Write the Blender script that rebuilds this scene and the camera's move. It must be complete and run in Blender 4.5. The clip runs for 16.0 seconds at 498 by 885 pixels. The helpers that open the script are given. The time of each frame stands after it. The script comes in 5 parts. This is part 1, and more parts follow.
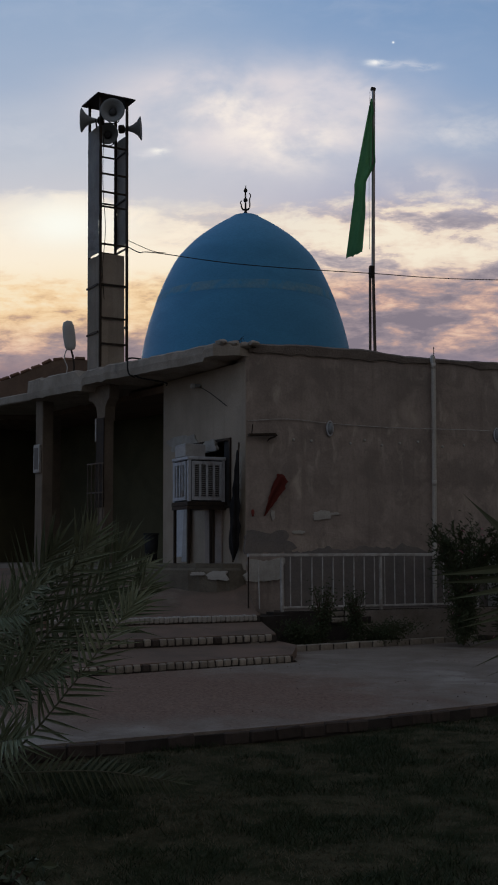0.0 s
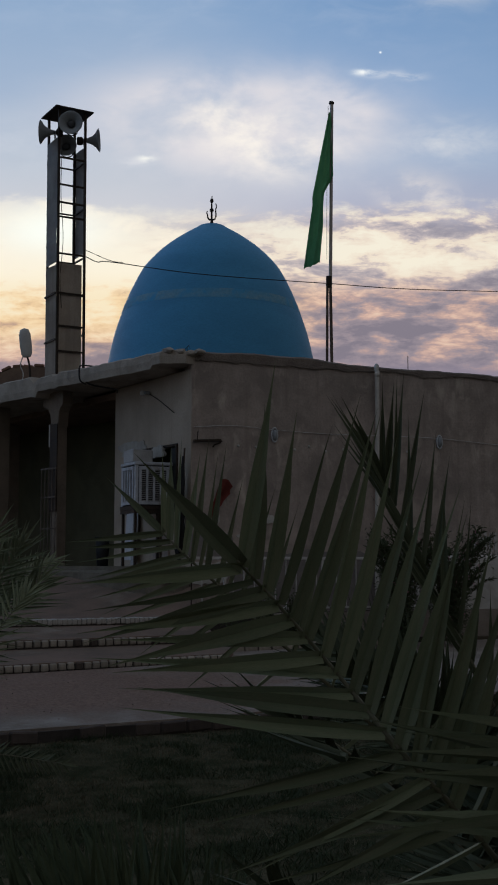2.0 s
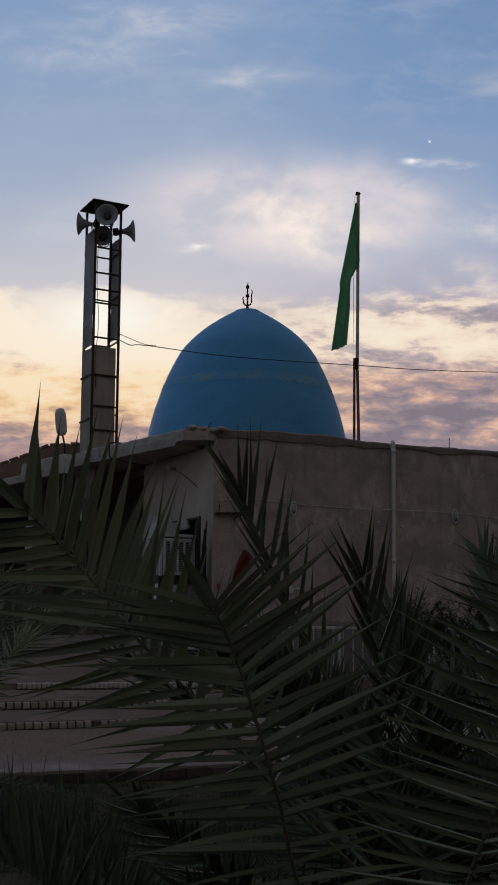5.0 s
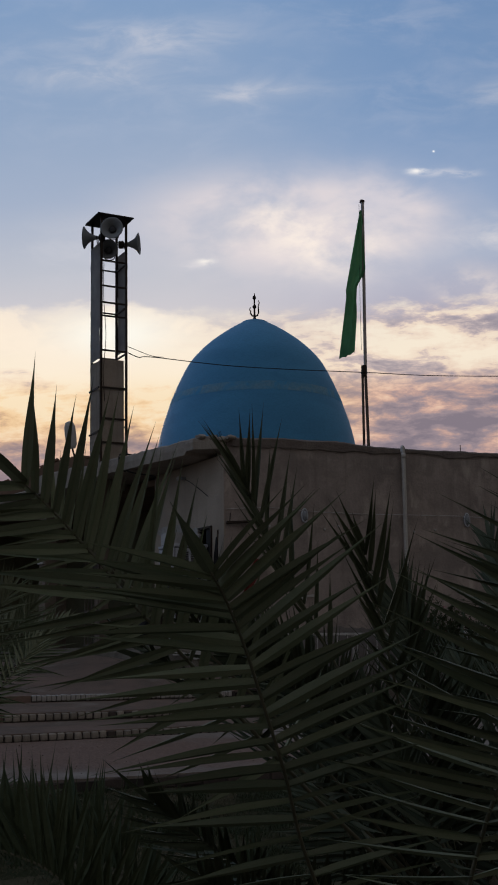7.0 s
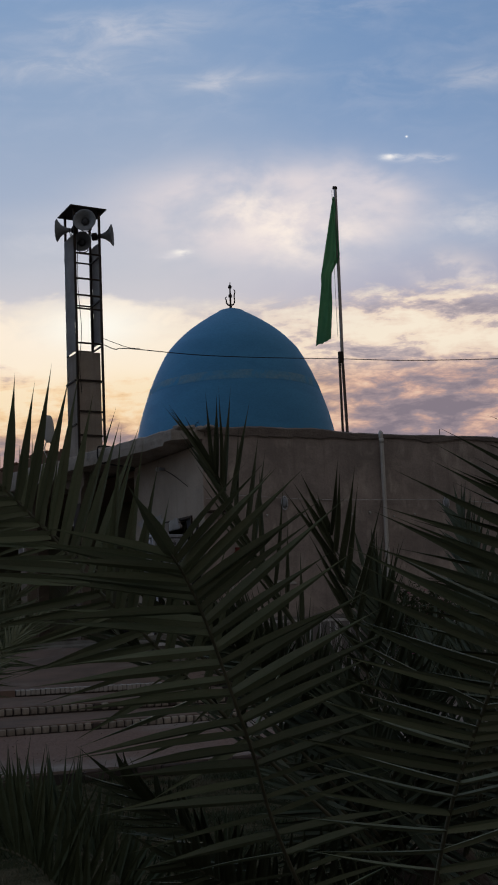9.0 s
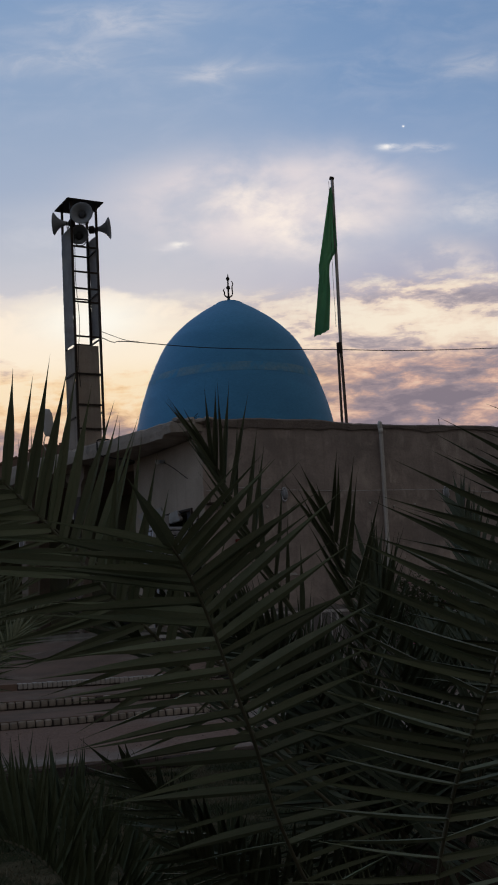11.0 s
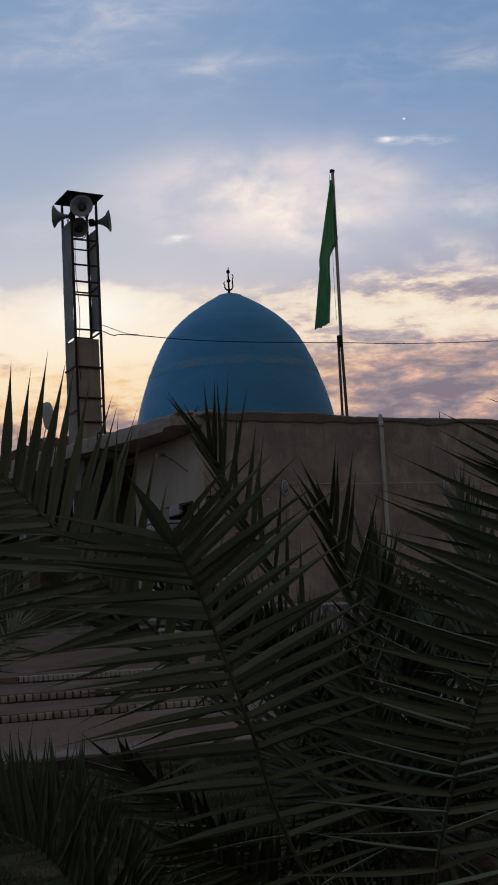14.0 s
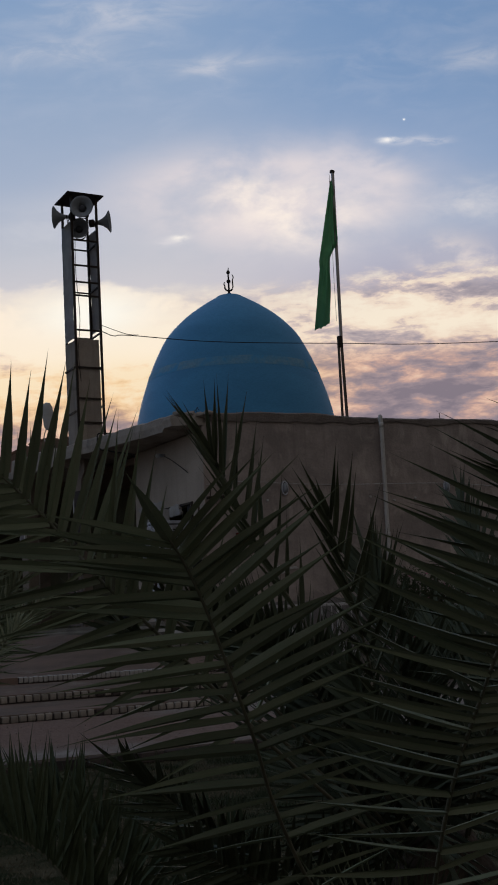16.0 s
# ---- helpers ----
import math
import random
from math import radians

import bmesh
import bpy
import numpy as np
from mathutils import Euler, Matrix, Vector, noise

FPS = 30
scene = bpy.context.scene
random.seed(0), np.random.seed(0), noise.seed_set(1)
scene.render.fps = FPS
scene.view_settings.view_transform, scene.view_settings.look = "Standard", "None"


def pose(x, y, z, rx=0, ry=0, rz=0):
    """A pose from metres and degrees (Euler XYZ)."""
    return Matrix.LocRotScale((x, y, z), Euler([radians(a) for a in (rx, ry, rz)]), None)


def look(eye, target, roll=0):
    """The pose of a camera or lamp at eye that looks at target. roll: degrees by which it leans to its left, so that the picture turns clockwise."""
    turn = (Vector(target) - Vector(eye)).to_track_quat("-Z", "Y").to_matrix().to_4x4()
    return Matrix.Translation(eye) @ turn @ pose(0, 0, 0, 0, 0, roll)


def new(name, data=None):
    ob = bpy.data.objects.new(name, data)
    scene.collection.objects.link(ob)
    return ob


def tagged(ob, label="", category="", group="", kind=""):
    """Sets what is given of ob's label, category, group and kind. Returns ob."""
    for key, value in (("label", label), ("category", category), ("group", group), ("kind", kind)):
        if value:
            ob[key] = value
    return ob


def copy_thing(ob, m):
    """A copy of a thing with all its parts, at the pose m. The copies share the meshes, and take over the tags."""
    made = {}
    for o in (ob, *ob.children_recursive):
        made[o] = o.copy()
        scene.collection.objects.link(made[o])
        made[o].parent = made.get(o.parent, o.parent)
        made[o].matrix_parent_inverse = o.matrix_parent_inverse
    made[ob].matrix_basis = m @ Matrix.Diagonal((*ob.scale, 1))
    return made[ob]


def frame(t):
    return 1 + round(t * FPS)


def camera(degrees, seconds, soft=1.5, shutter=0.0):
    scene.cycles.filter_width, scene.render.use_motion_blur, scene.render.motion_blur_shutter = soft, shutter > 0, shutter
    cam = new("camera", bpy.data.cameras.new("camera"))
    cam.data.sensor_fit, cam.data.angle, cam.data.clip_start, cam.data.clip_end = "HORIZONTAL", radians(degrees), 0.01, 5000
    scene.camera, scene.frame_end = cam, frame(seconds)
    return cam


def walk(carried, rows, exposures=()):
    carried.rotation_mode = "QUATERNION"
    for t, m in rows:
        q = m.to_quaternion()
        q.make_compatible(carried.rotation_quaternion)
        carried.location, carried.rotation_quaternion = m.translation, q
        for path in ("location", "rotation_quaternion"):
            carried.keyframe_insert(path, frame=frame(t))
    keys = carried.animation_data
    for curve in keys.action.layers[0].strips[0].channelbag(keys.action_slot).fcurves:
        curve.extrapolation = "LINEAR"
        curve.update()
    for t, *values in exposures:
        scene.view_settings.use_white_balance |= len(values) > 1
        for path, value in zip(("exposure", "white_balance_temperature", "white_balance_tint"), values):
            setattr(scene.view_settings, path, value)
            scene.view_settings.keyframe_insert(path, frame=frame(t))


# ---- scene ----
cam = camera(24.0, 16.0, soft=1.9)
PATH = [
    (0, (0.096, 0.205, 1.531), (0.0851, 2.1963, 1.7217), -0.18),
    (0.5, (0.270, 0.138, 1.508), (0.2191, 2.1282, 1.6972), 0.13),
    (1, (0.447, 0.039, 1.487), (0.4102, 2.0295, 1.6763), 0.17),
    (1.5, (0.600, -0.124, 1.477), (0.6113, 1.8679, 1.6586), -0.04),
    (2, (0.727, -0.239, 1.454), (0.7399, 1.7501, 1.6582), -0.02),
    (2.5, (0.870, -0.384, 1.400), (0.8654, 1.6069, 1.5864), -0.01),
    (3, (0.975, -0.602, 1.371), (1.0428, 1.3801, 1.6262), -0.36),
    (3.5, (1.075, -0.774, 1.343), (1.1896, 1.2056, 1.6076), 0.04),
    (4, (1.180, -0.929, 1.284), (1.2178, 1.0476, 1.5843), 1.92),
    (4.5, (1.229, -1.065, 1.245), (1.1611, 0.9069, 1.5711), 1.25),
    (4.7, (1.234, -1.056, 1.223), (1.1672, 0.9143, 1.5578), 0.67),
    (6.8, (1.268, -1.027, 1.113), (1.1526, 0.9352, 1.4837), -0.89),
    (7, (1.267, -1.026, 1.107), (1.1738, 0.9374, 1.4753), -0.84),
    (7.5, (1.267, -1.037, 1.095), (1.2136, 0.9296, 1.4572), -0.89),
    (8, (1.277, -1.040, 1.095), (1.2252, 0.9268, 1.4541), -1.09),
    (8.5, (1.300, -1.035, 1.092), (1.2500, 0.9338, 1.4420), -2.16),
    (9, (1.308, -1.034, 1.090), (1.2470, 0.9338, 1.4398), -2.48),
    (9.5, (1.304, -1.033, 1.089), (1.2228, 0.9390, 1.4142), -2.78),
    (9.7, (1.301, -1.041, 1.087), (1.2299, 0.9292, 1.4259), -2.74),
    (11.8, (1.313, -1.032, 1.089), (1.2524, 0.9399, 1.4164), -3.07),
    (12, (1.313, -1.032, 1.089), (1.2505, 0.9403, 1.4135), -3.07),
    (12.5, (1.313, -1.032, 1.089), (1.2524, 0.9401, 1.4149), -3.07),
    (13, (1.313, -1.032, 1.089), (1.2505, 0.9403, 1.4135), -3.07),
    (13.5, (1.313, -1.032, 1.089), (1.2505, 0.9406, 1.4116), -3.07),
    (14, (1.313, -1.032, 1.089), (1.2505, 0.9403, 1.4135), -3.07),
    (14.5, (1.313, -1.032, 1.089), (1.2505, 0.9406, 1.4116), -3.07),
    (15, (1.313, -1.032, 1.089), (1.2505, 0.9406, 1.4116), -3.07),
    (15.5, (1.313, -1.032, 1.089), (1.2505, 0.9401, 1.4145), -3.07),
    (16, (1.313, -1.032, 1.089), (1.2505, 0.9401, 1.4145), -3.07),
]
walk(cam, [(t, look(e, a, r)) for t, e, a, r in PATH],
     [(0, 0.0, 6300, 8), (1, 0.12, 6200, 7), (2, 0.06, 6100, 5), (3, -0.06, 6300, 8), (3.5, -0.14, 6350, 9), (4.5, -0.05, 6400, 10), (7, 0, 6420, 10), (16, 0, 6420, 10)])

# ---------------------------------------------------------------- world and sun
def lin(r, g, b):
    return tuple(((c / 255 + 0.055) / 1.055) ** 2.4 if c > 10 else c / 255 / 12.92 for c in (r, g, b))


class Graph:
    """Small builder for shader arithmetic."""

    def __init__(self, tree):
        self.tree = tree

    def node(self, kind, **values):
        n = self.tree.nodes.new(kind)
        for key, value in values.items():
            n.inputs[key].default_value = value
        return n

    def plug(self, socket, value):
        if isinstance(value, bpy.types.NodeSocket):
            self.tree.links.new(value, socket)
        else:
            socket.default_value = value

    def math(self, op, a, b=0.0, clamp=False):
        n = self.tree.nodes.new("ShaderNodeMath")
        n.operation, n.use_clamp = op, clamp
        self.plug(n.inputs[0], a)
        self.plug(n.inputs[1], b)
        return n.outputs[0]

    def add(self, a, b):
        return self.math("ADD", a, b)

    def sub(self, a, b):
        return self.math("SUBTRACT", a, b)

    def mul(self, a, b, clamp=False):
        return self.math("MULTIPLY", a, b, clamp)

    def step(self, x, lo, hi):
        n = self.tree.nodes.new("ShaderNodeMapRange")
        n.interpolation_type = "SMOOTHSTEP"
        self.plug(n.inputs[0], x)
        for i, v in enumerate((lo, hi, 0.0, 1.0)):
            n.inputs[i + 1].default_value = v
        return n.outputs[0]

    def vec(self, x, y, z=0.0):
        n = self.tree.nodes.new("ShaderNodeCombineXYZ")
        for i, v in enumerate((x, y, z)):
            self.plug(n.inputs[i], v)
        return n.outputs[0]

    def noise(self, vector, scale=1.0, detail=4.0, rough=0.55, warp=0.0, colour=False):
        n = self.tree.nodes.new("ShaderNodeTexNoise")
        n.inputs["Scale"].default_value, n.inputs["Detail"].default_value = scale, detail
        n.inputs["Roughness"].default_value, n.inputs["Distortion"].default_value = rough, warp
        self.plug(n.inputs["Vector"], vector)
        return n.outputs[1 if colour else 0]

    def mix(self, fac, a, b):
        n = self.tree.nodes.new("ShaderNodeMix")
        n.data_type = "RGBA"
        for socket, v in zip((n.inputs[0], n.inputs[6], n.inputs[7]), (fac, a, b)):
            if not isinstance(v, bpy.types.NodeSocket) and not isinstance(v, float):
                v = (*v[:3], 1.0)
            self.plug(socket, v)
        return n.outputs[2]

    def ramp(self, x, stops):
        n = self.tree.nodes.new("ShaderNodeValToRGB")
        e = n.color_ramp.elements
        while len(e) < len(stops):
            e.new(0.5)
        for item, (at, c) in zip(e, stops):
            item.position, item.color = at, (*c, 1.0)
        self.plug(n.inputs[0], x)
        return n.outputs[0]


world = bpy.data.worlds.new("evening_sky")
scene.world = world
world.use_nodes = True
world.node_tree.nodes.clear()
g = Graph(world.node_tree)
TILT = 0.0967
way = g.node("ShaderNodeTexCoord").outputs["Generated"]
split = g.node("ShaderNodeSeparateXYZ")
g.plug(split.inputs[0], way)
dx, dy, dz = split.outputs
ahead = g.add(g.mul(dy, math.cos(TILT)), g.mul(dz, math.sin(TILT)))
above = g.sub(g.mul(dz, math.cos(TILT)), g.mul(dy, math.sin(TILT)))
depth = g.math("MAXIMUM", ahead, 0.25)
# sky chart: su to the right, sv downwards, in thousandths of the chart's scale
su = g.add(g.mul(g.math("DIVIDE", dx, depth), 2075.0), 441.0)
sv = g.sub(784.0, g.mul(g.math("DIVIDE", above, depth), 2075.0))
# the western sky: colours by height on the glowing side and on the far side
tv = g.math("MULTIPLY", g.add(sv, 250.0), 0.001, True)
side = g.step(su, 180.0, 720.0)
west = g.ramp(tv, [(0.0, lin(128, 156, 192)), (0.25, lin(147, 167, 195)), (0.40, lin(164, 177, 199)), (0.53, lin(190, 193, 203)),
                   (0.60, lin(206, 202, 206)), (0.68, lin(240, 226, 208)), (0.75, lin(238, 210, 176)), (0.81, lin(222, 184, 152)),
                   (0.86, lin(176, 146, 140)), (0.92, lin(132, 117, 127))])
north = g.ramp(tv, [(0.0, lin(111, 144, 186)), (0.25, lin(123, 152, 190)), (0.40, lin(141, 164, 197)), (0.52, lin(160, 173, 197)),
                    (0.62, lin(176, 172, 188)), (0.70, lin(186, 172, 174)), (0.78, lin(166, 149, 155)), (0.86, lin(149, 134, 145)),
                    (0.95, lin(128, 119, 138))])
sky = g.mix(side, west, north)


def blob(cu, cv, ru, rv):
    a = g.mul(g.sub(su, float(cu)), 1.0 / ru)
    b = g.mul(g.sub(sv, float(cv)), 1.0 / rv)
    return g.math("EXPONENT", g.mul(g.add(g.mul(a, a), g.mul(b, b)), -1.0))


def veil(scale_u, scale_v, seed, lo, hi, detail=5.0, warp=0.4, rough=0.55):
    v = g.vec(g.mul(su, scale_u * 0.001), g.mul(sv, scale_v * 0.001), float(seed))
    return g.step(g.noise(v, 1.0, detail, rough, warp), lo, hi)


def clamp1(x):
    return g.math("MINIMUM", x, 1.0)


soft = veil(3.4, 8.0, 3, 0.30, 0.72, 6.0, 0.3)
fine = veil(8.0, 20.0, 11, 0.36, 0.70, 7.0, 0.5, 0.6)
puff = veil(12.0, 19.0, 57, 0.38, 0.64, 7.0, 0.2, 0.58)
# high thin veils
sky = g.mix(g.mul(g.mul(fine, soft), g.mul(g.step(sv, 170.0, -40.0), 0.30)), sky, lin(192, 197, 213))
for cu, cv, ru, rv, k in ((70, -85, 130, 24, 0.55), (371, -42, 100, 20, 0.6), (180, -150, 160, 30, 0.45), (820, -25, 70, 20, 0.4), (800, 238, 110, 36, 0.8), (20, 250, 110, 55, 0.4)):
    sky = g.mix(clamp1(g.mul(blob(cu, cv, ru, rv), g.mul(g.add(fine, 0.3), k))), sky, lin(207, 207, 214))
# the large cream cloud above the dome
big = clamp1(g.add(g.mul(blob(470, 218, 215, 88), 1.35), g.add(g.mul(blob(330, 180, 180, 62), 0.8), g.mul(blob(610, 185, 75, 60), 0.7))))
lump = veil(5.5, 10.0, 91, 0.30, 0.62, 8.0, 0.25, 0.55)
sky = g.mix(clamp1(g.mul(big, g.add(g.mul(lump, 0.60), 0.30))), sky, lin(228, 217, 217))
core = clamp1(g.add(blob(505, 248, 90, 52), g.add(g.mul(blob(395, 190, 70, 28), 0.9), g.mul(blob(440, 225, 110, 40), 0.5))))
crisp = veil(9.0, 15.0, 23, 0.42, 0.60, 9.0, 0.5, 0.62)
sky = g.mix(clamp1(g.mul(core, g.add(g.mul(g.mul(lump, puff), 0.70), g.add(g.mul(crisp, 0.30), 0.06)))), sky, lin(252, 238, 226))
sky = g.mix(clamp1(g.mul(blob(590, 170, 70, 45), g.mul(lump, 0.6))), sky, lin(210, 206, 215))
sky = g.mix(clamp1(g.mul(g.add(blob(745, 325, 62, 30), g.mul(blob(800, 350, 70, 22), 0.7)), g.add(g.mul(puff, 0.75), 0.15))), sky, lin(222, 211, 209))
# the broken cloud bank towards the horizon: one field of billows, brighter near the hidden sun
bill = g.noise(g.vec(g.mul(su, 0.0080), g.mul(sv, 0.0185), 7.3), 1.0, 9.0, 0.64, 0.25)
rib = g.noise(g.vec(g.mul(su, 0.0125), g.mul(sv, 0.043), 2.1), 1.0, 8.0, 0.60, 0.3)
field = g.add(g.mul(bill, 0.52), g.mul(rib, 0.48))
lift = g.add(g.add(g.mul(blob(715, 438, 130, 38), 0.19), g.mul(blob(640, 545, 120, 45), 0.045)), g.add(g.mul(blob(60, 420, 250, 75), 0.20), g.mul(blob(110, 530, 260, 70), 0.15)))
lift = g.add(lift, g.add(g.mul(blob(520, 395, 55, 24), 0.14), g.mul(blob(600, 425, 80, 24), 0.07)))
lift = g.sub(lift, g.add(g.mul(blob(765, 392, 85, 15), 0.13), g.mul(blob(800, 480, 170, 15), 0.07)))
lift = g.sub(lift, g.mul(g.step(sv, 470.0, 620.0), 0.045))
lift = g.add(lift, g.mul(g.mul(g.sub(1.0, side), g.step(sv, 620.0, 540.0)), 0.075))
tone = g.add(g.add(g.mul(g.sub(field, 0.5), 1.5), 0.5), lift)
high_tones = g.ramp(tone, [(0.36, lin(141, 132, 142)), (0.45, lin(176, 163, 166)), (0.52, lin(212, 192, 184)), (0.58, lin(246, 224, 200)), (0.70, lin(255, 240, 215))])
low_tones = g.ramp(tone, [(0.36, lin(129, 119, 129)), (0.46, lin(155, 139, 144)), (0.535, lin(192, 158, 148)), (0.60, lin(224, 182, 160)), (0.70, lin(242, 208, 180))])
gold_tones = g.ramp(tone, [(0.40, lin(150, 130, 128)), (0.49, lin(196, 160, 134)), (0.57, lin(236, 198, 152)), (0.64, lin(248, 214, 168)), (0.74, lin(252, 230, 194))])
low_tones = g.mix(g.mul(g.sub(1.0, g.step(su, 330.0, 640.0)), g.step(sv, 640.0, 550.0)), low_tones, gold_tones)
bank = g.mix(g.step(sv, 455.0, 520.0), high_tones, low_tones)
edge = g.add(sv, g.mul(g.sub(g.add(g.mul(bill, 0.7), g.mul(rib, 0.3)), 0.5), 190.0))
cover = g.mul(g.mul(g.step(edge, 345.0, 400.0), g.step(sv, 670.0, 610.0)), 0.88)
cover = g.mul(cover, g.sub(1.0, g.mul(g.sub(1.0, side), g.mul(g.step(sv, 480.0, 400.0), 0.55))))
sky = g.mix(cover, sky, bank)
# the glow where the sun has gone behind cloud, under a sharp sloping rim
rim = g.sub(sv, g.add(338.0, g.mul(g.math("MAXIMUM", g.sub(su, 140.0), 0.0), 0.27)))
rim = g.add(rim, g.mul(g.sub(field, 0.5), 70.0))
bright = g.mul(g.mul(g.step(rim, -6.0, 16.0), g.step(sv, 520.0, 405.0)), g.step(su, 470.0, 330.0))
sky = g.mix(g.mul(bright, g.add(g.mul(soft, 0.16), g.add(g.mul(crisp, 0.38), 0.34))), sky, lin(255, 238, 216))
sky = g.mix(g.mul(g.mul(blob(105, 398, 95, 44), bright), 0.9), sky, lin(255, 252, 240))
sky = g.mix(clamp1(g.mul(blob(835, 440, 90, 12), g.mul(puff, 0.7))), sky, lin(255, 236, 214))
# small bright wisps and one bright planet
for cu, cv, ru, rv, k, c in ((658, 115, 17, 5, 0.95, (250, 246, 242)), (700, 119, 46, 8, 0.5, (216, 215, 222)), (745, 124, 22, 6, 0.4, (214, 213, 220)),
                             (272, 270, 16, 6, 0.95, (247, 240, 232)), (248, 276, 24, 7, 0.5, (224, 218, 220)), (687.5, 79.5, 1.9, 1.7, 1.0, (255, 255, 255))):
    shape = blob(cu, cv, ru, rv) if rv < 3 else g.mul(blob(cu, cv, ru, rv), g.add(veil(26.0, 70.0, 71, 0.34, 0.62, 6.0), 0.15))
    sky = g.mix(clamp1(g.mul(shape, k)), sky, lin(*c))
# the dim sky away from the sunset
east = g.ramp(g.math("MULTIPLY", g.add(dz, 0.1), 0.909, True), [(0.0, (0.012, 0.011, 0.010)), (0.085, (0.03, 0.028, 0.03)), (0.12, (0.164, 0.150, 0.142)),
                                                                (0.4, (0.188, 0.183, 0.188)), (1.0, (0.188, 0.204, 0.240))])
# the afterglow spreads to both sides of the hidden sun
toward = g.add(g.mul(dx, -math.sin(radians(32))), g.mul(dy, math.cos(radians(32))))
glow = g.step(toward, -0.05, 0.80)
# second bright lobe far left, out of view, added to light the left facade
aside = g.add(g.mul(dx, -math.sin(radians(72))), g.mul(dy, math.cos(radians(72))))
glow = g.math("MAXIMUM", glow, g.mul(g.step(aside, 0.15, 0.85), 0.9))
dusk = g.mix(glow, east, sky)
dusk = g.mix(g.step(dz, -0.005, 0.02), g.mix(glow, east, lin(60, 55, 58)), dusk)
shine = g.node("ShaderNodeBackground", Strength=1.0)
g.plug(shine.inputs["Color"], dusk)
g.tree.links.new(shine.outputs[0], g.node("ShaderNodeOutputWorld").inputs[0])

lamp = bpy.data.lights.new("low_sun", "SUN")
lamp.energy, lamp.angle, lamp.color = 0.35, radians(14), (1.0, 0.78, 0.55)
sun = new("low_sun", lamp)
sun.matrix_world = look((-5.5, 30, 8.0), (0, 0, 1.0))

# ---------------------------------------------------------------- materials
MATS = {}


def mat(name, base, other, rough=0.85, scale=1.5, grain=40.0, bump=0.25, metal=0.0, stain=None, stain_at=(0.55, 0.72), per_object=0.0, spec=0.15, stretch=(1, 1, 1),
        bump_size=0.01, streaks=0.0, sheer=0.0, speck=0.0, smudge=None, warp=0.8, dirt=None):
    m = bpy.data.materials.new(name)
    m.use_nodes = True
    m.node_tree.nodes.clear()
    q = Graph(m.node_tree)
    place = q.node("ShaderNodeTexCoord").outputs["Object"]
    at = q.node("ShaderNodeMapping")
    at.inputs["Scale"].default_value = stretch
    q.plug(at.inputs[0], place)
    place = at.outputs[0]
    blotch = q.noise(place, scale, 5.0, 0.6, 0.3)
    dots = q.noise(place, grain, 3.0, 0.6)
    c = q.mix(q.step(blotch, 0.32, 0.68), base, other)
    c = q.mix(q.mul(q.step(dots, 0.35, 0.75), 0.35), c, tuple(0.55 * v for v in base))
    if stain:
        c = q.mix(q.mul(q.step(q.noise(place, scale * 0.6 + 0.3, 6.0, 0.65, warp), *stain_at), 0.85), c, stain)
    if streaks:
        run = q.node("ShaderNodeMapping")
        run.inputs["Scale"].default_value = (9.0, 9.0, 0.5)
        q.plug(run.inputs[0], place)
        c = q.mix(q.mul(q.step(q.noise(run.outputs[0], 1.0, 4.0), 0.5, 0.75), streaks), c, tuple(0.5 * v for v in base))
    if dirt:
        cx, cy, rx, ry, shade = dirt
        sep = q.node("ShaderNodeSeparateXYZ")
        q.plug(sep.inputs[0], place)
        a = q.mul(q.sub(sep.outputs[0], cx), 1.0 / rx)
        b = q.mul(q.sub(sep.outputs[1], cy), 1.0 / ry)
        far = q.add(q.math("SQRT", q.add(q.mul(a, a), q.mul(b, b))), q.mul(q.sub(q.noise(place, 2.2, 6.0, 0.65), 0.5), 1.3))
        c = q.mix(q.mul(q.step(far, 1.4, 0.6), 0.9), c, q.mix(q.step(q.noise(place, 28.0, 5.0, 0.7), 0.38, 0.62), shade, tuple(0.6 * v for v in shade)))
    if smudge:
        soft = q.node("ShaderNodeMapping")
        soft.inputs["Scale"].default_value = (5.0, 5.0, 2.2)
        q.plug(soft.inputs[0], place)
        where = q.mul(q.step(q.noise(soft.outputs[0], 1.0, 5.0, 0.6, 0.5), 0.50, 0.72), q.step(q.noise(place, 0.8, 3.0), 0.40, 0.62))
        c = q.mix(q.mul(where, 0.75), c, smudge)
    if speck:
        grit = q.noise(place, 75.0, 6.0, 0.75)
        c = q.mix(q.mul(q.step(grit, 0.52, 0.68), speck), c, tuple(0.35 * v for v in base))
        c = q.mix(q.mul(q.step(grit, 0.46, 0.32), speck * 0.7), c, tuple(min(0.8, 1.7 * v) for v in other))
    if per_object:
        r = q.node("ShaderNodeObjectInfo").outputs["Random"]
        hsv = q.node("ShaderNodeHueSaturation")
        q.plug(hsv.inputs["Color"], c)
        q.plug(hsv.inputs["Value"], q.add(q.mul(r, 2 * per_object), 1.0 - per_object))
        c = hsv.outputs[0]
    b = q.node("ShaderNodeBump", Strength=bump, Distance=bump_size)
    q.plug(b.inputs["Height"], q.add(q.mul(dots, 0.6), blotch))
    s = q.node("ShaderNodeBsdfPrincipled", Metallic=metal)
    s.inputs["Specular IOR Level"].default_value = spec
    q.plug(s.inputs["Base Color"], c)
    q.plug(s.inputs["Roughness"], q.math("ADD", q.mul(q.sub(dots, 0.5), 0.25), rough, True))
    q.plug(s.inputs["Normal"], b.outputs[0])
    out = s.outputs[0]
